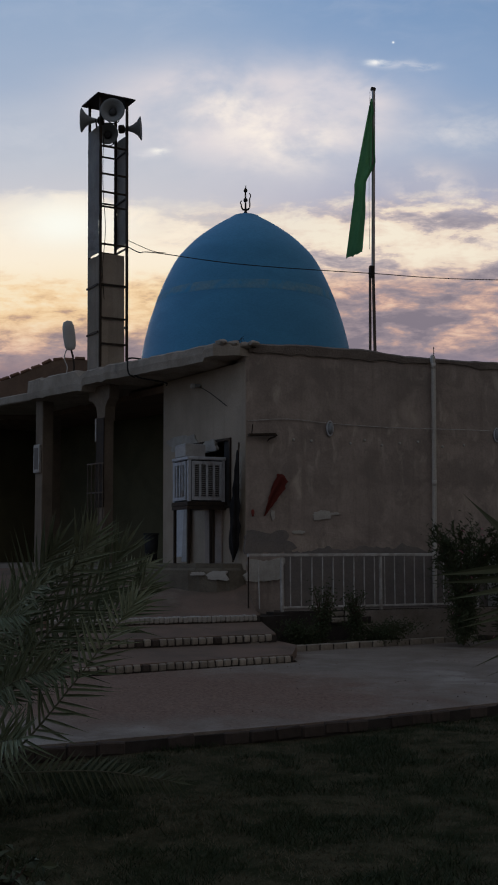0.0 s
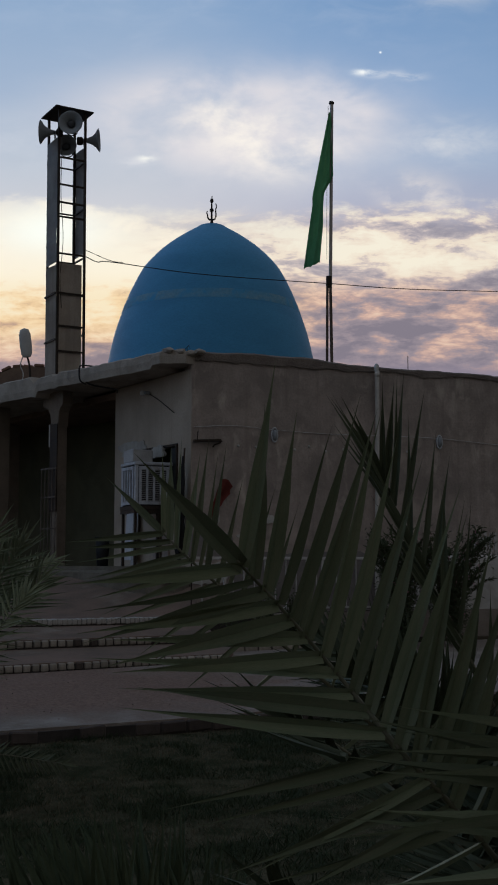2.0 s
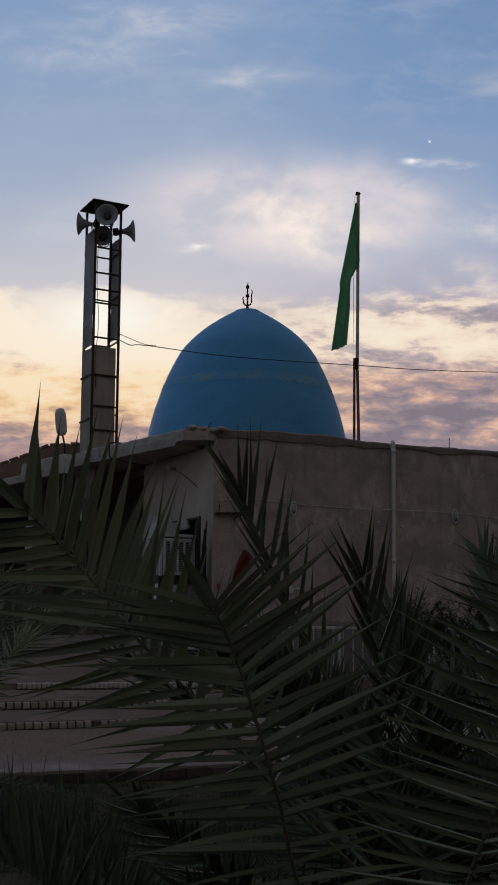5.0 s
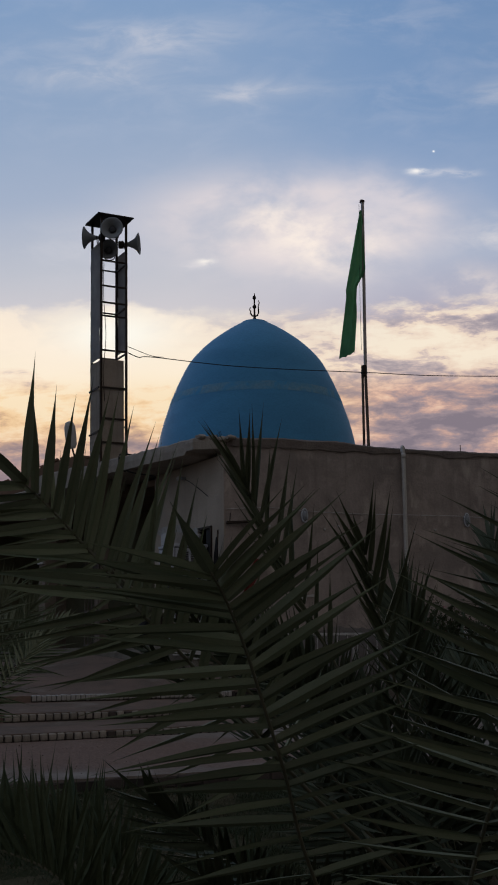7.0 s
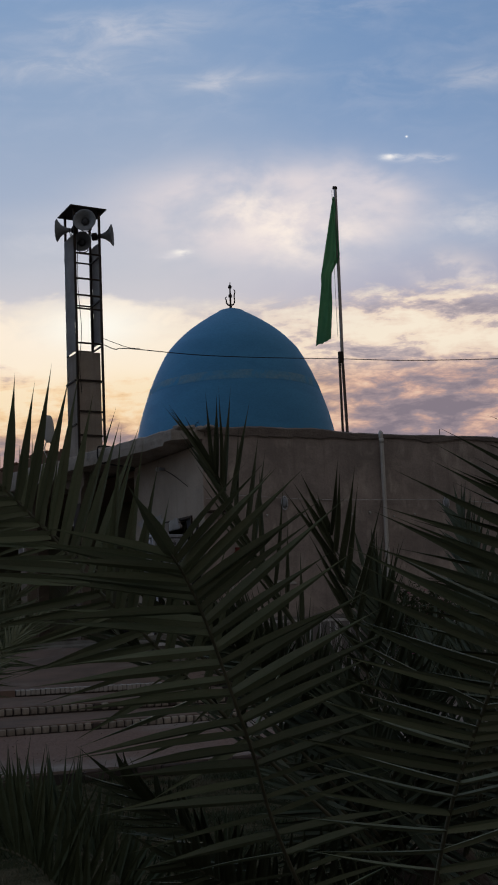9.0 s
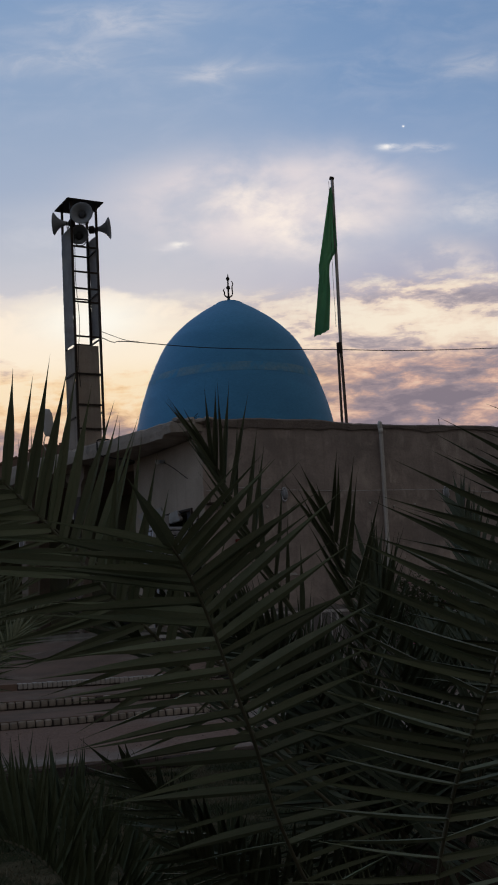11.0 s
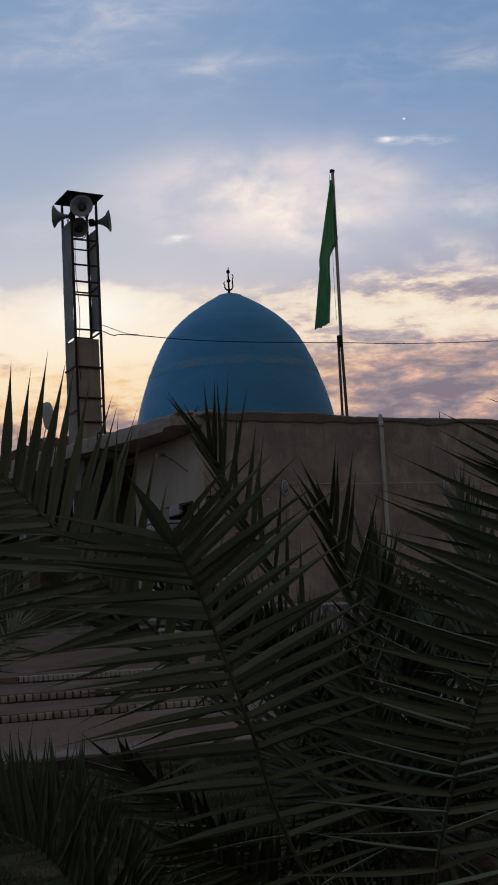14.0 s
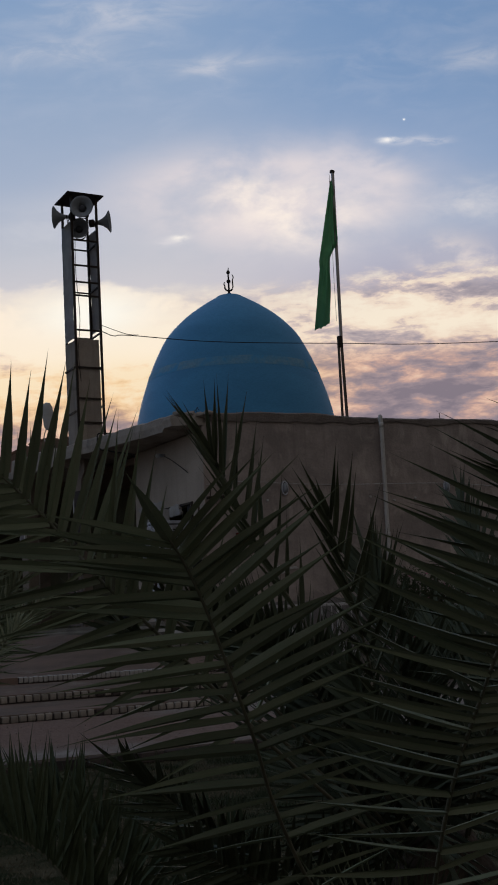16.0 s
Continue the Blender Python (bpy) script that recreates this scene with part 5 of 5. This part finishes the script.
frame_w = thing("window_frame", MA, "dark steel window frame round the cooler", "window frame")
for a, b, c, d in ((-2.13, -0.41, 3.29, 3.33), (-2.13, -0.41, 2.25, 2.29), (-0.45, -0.41, 2.29, 3.29), (-2.13, -2.09, 2.29, 3.29)):
    part("bar", box(a, b, -0.03, 0.06, c, d, 0.004), steel_dark, frame_w)
part("side_sheet", box(-0.66, -0.45, 0.02, 0.03, 2.29, 3.29), cooler_dark, frame_w)

board = thing("leaning_board", MA @ pose(-2.01, -0.10, 1.42, -3, 0, 0), "pale painted board leaning under the cooler", "board")
part("panel", box(0, 0.25, -0.012, 0.012, 0.08, 0.90, 0.003), door_mat, board)
part("edge_strip", box(0.25, 0.42, -0.02, 0.0, 0.0, 0.88, 0.003), steel_grey, board, "bluish grey strip")
strip = thing("wall_panel", MA @ pose(-1.16, -0.03, 1.40), "narrow brown timber panel under the window", "panel")
part("panel", box(0, 0.50, 0, 0.03, 0.0, 0.84, 0.004), render_brown, strip)
part("post", box(0.24, 0.30, -0.03, 0.0, 0.0, 0.86, 0.004), bark, strip, "dark timber post")
patchpipe = tube([ML @ Vector(p) for p in smooth_path([(-2.35, -0.36, 4.50), (-2.2, -0.30, 4.42), (-1.9, -0.05, 4.34), (-1.88, -0.03, 4.28)], 16)], 0.014, 6)
tagged(part("slab_conduit", patchpipe, cable_mat), "black conduit under the porch slab", "conduit")
hose = tube([ML @ Vector(p) for p in smooth_path([(-2.42, 0.10, 4.78), (-2.40, -0.38, 4.77), (-2.38, -0.45, 4.66), (-2.36, -0.44, 4.50), (-2.30, -0.36, 4.44)], 18)], 0.014, 8)
tagged(part("slab_hose", hose, cable_mat, smooth=True), "black hose looped over the slab's front edge", "hose")
lead = tube(smooth_path([(-3.36, 21.42, 5.30), (-3.40, 21.40, 5.12), (-3.34, 21.38, 4.95), (-3.38, 21.36, 4.73)], 14), 0.011, 6)
tagged(part("lamp_lead", lead, rail_paint, smooth=True), "pale cable hanging from the roof lamp", "cable")
bulb = thing("wall_bulb", on_left(1.37, 4.25, 0.0), "bare glass bulb on a wall holder", "bulb")
part("holder", tube([(0, 0, 0), (0, -0.09, 0.0)], 0.028, 10), horn_mat, bulb)
part("globe", lathe([(0, -0.045), (0.03, -0.035), (0.045, 0), (0.03, 0.035), (0, 0.045)], 16, m=Matrix.Translation((-0.06, -0.10, 0))), glass_white, bulb, "clouded glass", smooth=True)
part("flex", tube(smooth_path([(0.03, -0.02, -0.02), (0.35, -0.015, -0.16), (0.85, -0.015, -0.42)], 14), 0.006, 5), cable_mat, bulb)

bin_dark = mat("black_plastic", (0.022, 0.022, 0.024), (0.03, 0.029, 0.03), 0.6, 4, 40, 0.1)
bin_t = thing("waste_bin", MA @ pose(-2.80, -0.12, 1.385), "black plastic bin beside the end of the entrance wall", "bin")
part("body", lathe([(0.0, 0.0), (0.095, 0.0), (0.125, 0.50), (0.112, 0.50), (0.085, 0.02), (0.0, 0.02)], 24), bin_dark, bin_t, smooth=True)
part("rim", lathe([(0.112, 0.485), (0.138, 0.488), (0.138, 0.512), (0.112, 0.515), (0.112, 0.485)], 24), bin_dark, bin_t)
box_m = thing("meter_box", ML @ pose(-5.54, -0.125, 3.05), "pale framed meter box on a porch pillar", "meter box")
part("case", box(-0.10, 0.10, -0.05, 0.0, 0.0, 0.52, 0.006), rail_paint, box_m)
part("window", box(-0.065, 0.065, -0.056, -0.049, 0.06, 0.46), plaster_grey, box_m, "dull grey glass")
gate = thing("porch_grille", ML @ pose(-3.84, -0.20, 1.40), "dark iron bar grille in the porch", "grille")
for k in range(5):
    part("bar", tube([(k * 0.11, 0, 0.0), (k * 0.11, 0, 1.72)], 0.009, 6), pole_brown, gate)
for z in (0.05, 0.65, 1.2, 1.70):
    part("cross_bar", box(-0.02, 0.46, -0.012, 0.012, z - 0.012, z + 0.012), pole_brown, gate)
lam = thing("sign_board", ML @ pose(-3.71, -0.105, 2.35), "dark sheet board hung on the porch pillar", "board")
part("sheet", box(0.0, 0.22, -0.02, 0.0, 0.0, 1.55, 0.003), steel_dark, lam)
part("edge", box(-0.035, 0.0, -0.025, 0.005, 1.15, 1.55, 0.003), plaster_white, lam, "whitewashed edge")

# ---------------------------------------------------------------- rail, low walls, planting
RA, RB = Vector((-0.02, 17.2, 0)), Vector((3.6, 18.88, 0))
rail_dir = (RB - RA).normalized()
RAIL = Matrix.Translation(RA) @ Matrix.Rotation(math.atan2(rail_dir.y, rail_dir.x), 4, "Z")
RL = (RB - RA).length
rail = thing("railing", RAIL, "pale painted steel railing along the terrace", "railing")
part("top_rail", box(0, RL, -0.025, 0.025, 1.50, 1.545, 0.006), rail_paint, rail)
part("bottom_rail", box(0.52, RL, -0.018, 0.018, 0.745, 0.775, 0.004), rail_paint, rail)
for x in (0.0, 0.53, 2.2, RL - 0.03):
    wide = 0.035 if x else 0.016
    part("post", box(x, x + wide, -wide / 2, wide / 2, 0.70, 1.50), rail_paint if x else steel_dark, rail)
x = 0.68
while x < RL - 0.1:
    part("baluster", box(x, x + 0.014, -0.007, 0.007, 0.77, 1.50), rail_paint, rail)
    x += 0.178
part("stay", tube([(0.16, -0.02, 1.45), (0.17, -0.03, 0.75)], 0.008, 6), rail_paint, rail)

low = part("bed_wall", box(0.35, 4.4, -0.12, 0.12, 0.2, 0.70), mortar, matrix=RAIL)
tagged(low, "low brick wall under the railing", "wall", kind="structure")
white_block = part("whitewashed_block", box(4.15, 5.35, -0.5, -0.02, 0.5, 1.58, 0.05), plaster_white, matrix=MR)
tagged(white_block, "whitewashed masonry block against the wall", "masonry", kind="structure")
tagged(part("rear_block", box(5.9, 9.5, -0.9, -0.02, 0.3, 1.45, 0.05), plaster_grey, matrix=MR), "grey rendered block against the wall", "masonry", kind="structure")
pk = thing("small_fence", MR @ pose(4.95, -0.2, 1.58), "small white slatted fence", "fence")
for k in range(5):
    part("slat", box(k * 0.1, k * 0.1 + 0.05, -0.01, 0.01, 0.0, 0.38), rail_paint, pk)
part("bar", box(-0.03, 0.5, 0.01, 0.025, 0.05, 0.09), rail_paint, pk)
part("bar", box(-0.03, 0.5, 0.01, 0.025, 0.25, 0.29), rail_paint, pk)

rf = thing("roof_frame", MR @ pose(6.3, 0.25, 4.60), "bent steel frame standing on the parapet", "frame")
part("leg", tube([(0.16, 0, 0.0), (0.0, 0, 0.36)], 0.018, 6), steel_dark, rf)
part("leg", tube([(0.50, 0, 0.0), (0.36, 0, 0.33)], 0.018, 6), steel_dark, rf)
part("bar", tube([(0.05, 0, 0.25), (0.40, 0, 0.26)], 0.014, 6), steel_dark, rf)
small_lamp = copy_thing(lamp_head, MR @ pose(7.2, 0.3, 4.55, 0, 12, 0) @ Matrix.Scale(0.62, 4))
small_lamp.scale = (0.62, 0.62, 0.62)
tagged(part("far_roof_slab", box(6.6, 9.5, 0.1, 1.5, 4.62, 4.78, 0.02), plaster_grey, matrix=MR), "grey slab edge on the roof", "roof slab", kind="structure")


def shrub(m, height, spread, leaves, seed, label, flowers=0, material=None, leaf=0.05, slim=0.28, sprays=0):
    rs = random.Random(seed)
    t = thing("shrub", m, label, "shrub", "bed shrubs")
    bm = bmesh.new()
    tips, shoots = [], []
    for k in range(16):
        a = rs.uniform(0, 2 * math.pi)
        r = spread * rs.uniform(0.2, 0.9)
        top = Vector((r * math.cos(a), r * math.sin(a), height * rs.uniform(0.6, 1.0)))
        p = smooth_path([(0, 0, 0), (top.x * 0.3, top.y * 0.3, top.z * 0.5), top], 6)
        tube(p, 0.012, 5, bm, taper=0.3)
        tips += p[1:]
    for k in range(sprays):
        a, r = rs.uniform(0, 2 * math.pi), spread * rs.uniform(0.7, 1.15)
        low = Vector((0.5 * r * math.cos(a), 0.5 * r * math.sin(a), height * rs.uniform(0.45, 0.8)))
        top = Vector((r * math.cos(a), r * math.sin(a), low.z + height * rs.uniform(0.10, 0.30)))
        p = smooth_path([low, low.lerp(top, 0.5) + Vector((0, 0, 0.05)), top], 6)
        tube(p, 0.008, 5, bm, taper=0.3)
        shoots.append(p)
    tagged(part("twig_mass", bm, bark, t), kind="stuff")
    verts, faces, fv, ff = [], [], [], []
    for k in range(leaves + flowers):
        c = rs.choice(tips) + Vector((rs.gauss(0, 0.11 * spread + 0.03), rs.gauss(0, 0.11 * spread + 0.03), rs.gauss(0, 0.06 * height)))
        if c.z < 0.02:
            continue
        q = Euler((rs.uniform(-1, 1), rs.uniform(-1, 1), rs.uniform(0, 6.3))).to_matrix()
        if shoots and k % 3 == 0:
            p = rs.choice(shoots)
            n = rs.randint(1, 6)
            c, d = p[n].lerp(p[n - 1], rs.random()), (p[n] - p[n - 1]).normalized()
            q = (d + Vector((rs.uniform(-0.7, 0.7), rs.uniform(-0.7, 0.7), rs.uniform(-0.5, 0.5)))).to_track_quat("X", "Z").to_matrix()
        L = leaf * rs.uniform(0.6, 1.3)
        pts = [Vector((0, 0, 0)), Vector((L * 0.5, -L * slim, 0.006)), Vector((L, 0, -0.01)), Vector((L * 0.5, L * slim, 0.006))]
        V, F = (verts, faces) if k < leaves else (fv, ff)
        n = len(V)
        V += [c + q @ p for p in pts]
        F += [(n, n + 1, n + 2), (n, n + 2, n + 3)]
    for name, V, F, mm in (("foliage", verts, faces, material or leaf_dark), ("blossom", fv, ff, petal)):
        if V:
            me = bpy.data.meshes.new(name)
            me.from_pydata([tuple(v) for v in V], [], F)
            me.materials.append(mm)
            ob = new(name, me)
            ob.parent = t
            tagged(ob, kind="stuff")
    return t


shrub(pose(3.05, 17.05, 0.25), 1.65, 0.50, 6500, 3, "dense dark feathery shrub in the bed", 40, leaf=0.085, slim=0.12, sprays=34)
shrub(pose(3.85, 17.5, 0.25), 1.6, 0.65, 7500, 4, "dense dark flowering shrub in the bed", 160, leaf=0.08, slim=0.13, sprays=34)
shrub(pose(1.02, 16.9, 0.25), 0.85, 0.20, 900, 5, "thin dark sapling in the bed")
shrub(pose(1.52, 17.1, 0.25), 0.75, 0.17, 800, 6, "thin dark sapling in the bed")
shrub(pose(0.75, 16.75, 0.25), 0.36, 0.42, 2200, 7, "low dark weeds in the bed", leaf=0.035)
shrub(pose(1.9, 17.2, 0.25), 0.34, 0.75, 3000, 8, "low dark weeds in the bed", leaf=0.035)
shrub(pose(-0.95, 4.95, 0.0), 0.34, 0.22, 420, 14, "small pale-leaved weed on the lawn", material=palm_dull_shade, leaf=0.06)
shrub(MR @ pose(7.2, -1.1, 0.2), 1.75, 0.5, 1800, 10, "loose dark shrub with pink blossom", 160)

# ---------------------------------------------------------------- grass and litter
rs = random.Random(12)


def blades(name, material, label, count, wanted, height, width):
    verts, faces = [], []
    for k in range(count):
        y = 4.4 + 7.2 * rs.random() ** 0.8
        x = rs.uniform(-2.4, 3.6)
        if (y - 10.0) > 0.62 * x - 0.06:
            continue
        d = noise.noise((x * 1.5, y * 1.5, 4.0)) + 0.6 * noise.noise((x * 4.3, y * 4.3, 8.0))
        if not wanted(d + rs.uniform(-0.15, 0.15)):
            continue
        h = rs.uniform(0.4, 1.2) * height
        a = rs.uniform(0, 6.3)
        lean = Vector((rs.gauss(0, 0.7) * h, rs.gauss(0, 0.7) * h, h))
        n = len(verts)
        p = Vector((x, y, 0.025 * noise.noise((x * 0.8, y * 0.8, 0)) - 0.004))
        s = Vector((math.cos(a) * width, math.sin(a) * width, 0))
        verts += [p - s, p + s, p + lean * 0.6 + s * 0.7, p + lean]
        faces += [(n, n + 1, n + 2), (n, n + 2, n + 3)]
    me = bpy.data.meshes.new(name)
    me.from_pydata([tuple(v) for v in verts], [], faces)
    me.materials.append(material)
    tagged(new(name, me), label, "grass", kind="stuff")


blades("grass", grass_green, "short dark green lawn grass in clumps", 150000, lambda d: d > 0.10, 0.05, 0.003)
blades("dry_grass", grass_dry, "dry yellowish lawn grass", 90000, lambda d: d < 0.24, 0.024, 0.0028)
verts, faces = [], []
for k in range(1500):
    x, y = rs.uniform(-3.4, 4.4), rs.uniform(9.0, 16.5)
    if not 0.62 * x + 10.0 < y < 0.68 * x + 13.95:
        continue
    r = 0.003 + 0.009 * rs.random() ** 4
    c = Vector((x, y, ground_z(x, y) + r * 0.2))
    q = Euler((rs.uniform(-0.4, 0.4), rs.uniform(-0.4, 0.4), rs.uniform(0, 6.3))).to_matrix()
    n = len(verts)
    ring = [Vector((math.cos(i * 1.2566), math.sin(i * 1.2566), 0)) * (r * rs.uniform(0.7, 1.25)) for i in range(5)]
    verts += [c + q @ Vector((0, 0, r * 0.7))] + [c + q @ p for p in ring] + [c - q @ Vector((0, 0, r * 0.6))]
    for i in range(5):
        faces += [(n, n + 1 + i, n + 1 + (i + 1) % 5), (n + 6, n + 1 + (i + 1) % 5, n + 1 + i)]
me = bpy.data.meshes.new("pebbles")
me.from_pydata([tuple(v) for v in verts], [], faces)
me.materials.append(red_floor)
tagged(new("pebbles", me), "scattered pebbles and crumbs on the forecourt", "pebbles", kind="stuff")

# ---------------------------------------------------------------- brick edgings, one object a brick


def brick_data(l, w, h, seed, material):
    bm = box(-l / 2, l / 2, -w / 2, w / 2, 0, h, 0.012)
    for v in bm.verts:
        v.co += Vector([0.006 * noise.noise(v.co * 40 + Vector((seed, k * 7, 0))) for k in range(3)])
    me = bpy.data.meshes.new("brick")
    bm.to_mesh(me)
    bm.free()
    me.materials.append(material)
    return me


def course(name, a, b, pitch, l, w, h, label, material, z_at, seed, missing=0.0, tint=0.0):
    rs = random.Random(seed)
    a, b = Vector(a), Vector(b)
    d = b - a
    ang = math.degrees(math.atan2(d.y, d.x))
    n = int(d.length / pitch)
    top = part(name, box(0, d.length, 0.012, w, -0.02, h - 0.012), mortar, matrix=pose(a.x, a.y, z_at(0), 0, 0, ang))
    tagged(top, label, "brick edging", kind="structure")
    sets = [brick_data(l, w, h, seed * 5 + k, material) for k in range(3)]
    dark = [brick_data(l, w, h, seed * 5 + k, brick_dark) for k in range(2)]
    for k in range(n):
        if rs.random() < missing:
            continue
        ob = new("brick", rs.choice(dark if rs.random() < tint else sets))
        ob.parent = top
        u = (k + 0.5) * pitch
        ob.matrix_basis = pose(u, w / 2 + rs.uniform(-0.008, 0.006), z_at(u / d.length) - z_at(0) + rs.uniform(-0.004, 0.004), rs.uniform(-2, 2), rs.uniform(-2, 2), rs.uniform(-2.5, 2.5))


course("step_edging", (-2.6, 12.405), (0.55, 14.545), 0.108, 0.090, 0.11, 0.083, "course of pale brick headers along the step", brick_mat, lambda u: 0.235, 1, 0.02, 0.03)
course("step_edging", (-2.6, 14.01), (0.37, 15.69), 0.108, 0.092, 0.11, 0.09, "course of pale brick headers along the step", brick_mat, lambda u: 0.403, 2, 0.03, 0.05)
course("step_edging", (-2.6, 15.50), (0.16, 16.81), 0.070, 0.067, 0.11, 0.085, "course of whitewashed bricks along the terrace edge", whitewash, lambda u: 0.606, 3)
course("step_edging", (0.02, 15.492), (0.37, 15.69), 0.150, 0.135, 0.11, 0.075, "lower course of pale bricks at the step's end", brick_mat, lambda u: 0.322, 11)
course("bed_kerb", (0.40, 15.93), (3.6, 18.15), 0.232, 0.215, 0.10, 0.10, "kerb of pale bricks along the planting bed", brick_mat, lambda u: 0.22, 4, 0.03, 0.04)
course("bed_wall_course", (1.2, 17.62), (3.4, 18.64), 0.232, 0.215, 0.10, 0.075, "brick course under the railing", brick_mat, lambda u: 0.62, 5, 0.1, 0.1)
course("bed_wall_course", (1.2, 17.60), (3.4, 18.62), 0.232, 0.215, 0.10, 0.075, "brick course under the railing", brick_mat, lambda u: 0.53, 12, 0.2, 0.2)
for k, (a, b) in enumerate((((-4.5, 7.30), (-0.6, 9.57)), ((-0.6, 9.57), (0.48, 10.15)), ((0.48, 10.15), (2.39, 11.5)), ((2.39, 11.5), (6.5, 13.95)))):
    course("lawn_kerb", a, b, 0.245, 0.225, 0.10, 0.100, "uneven dark brick kerb between lawn and forecourt", clay, lambda u: 0.008 + 0.012 * noise.noise((u * 9, k, 0)), 6 + k, 0.22, 0.97)
rs = random.Random(31)
ridge_bricks = [brick_data(0.20, 0.12, 0.055, 90 + k, clay) for k in range(3)]
x = -7.3
while x < -3.45:
    ob = new("brick", rs.choice(ridge_bricks))
    ob.parent = rear_parapet
    ob.matrix_basis = pose(x, 24.05 + rs.uniform(-0.02, 0.02), ridge_top(x) - 0.025 + rs.uniform(-0.01, 0.012), 0, -math.degrees(math.atan((ridge_top(x + 0.1) - ridge_top(x - 0.1)) / 0.2)) + rs.uniform(-4, 4), rs.uniform(-5, 5))
    x += 0.215 + rs.uniform(0, 0.02)
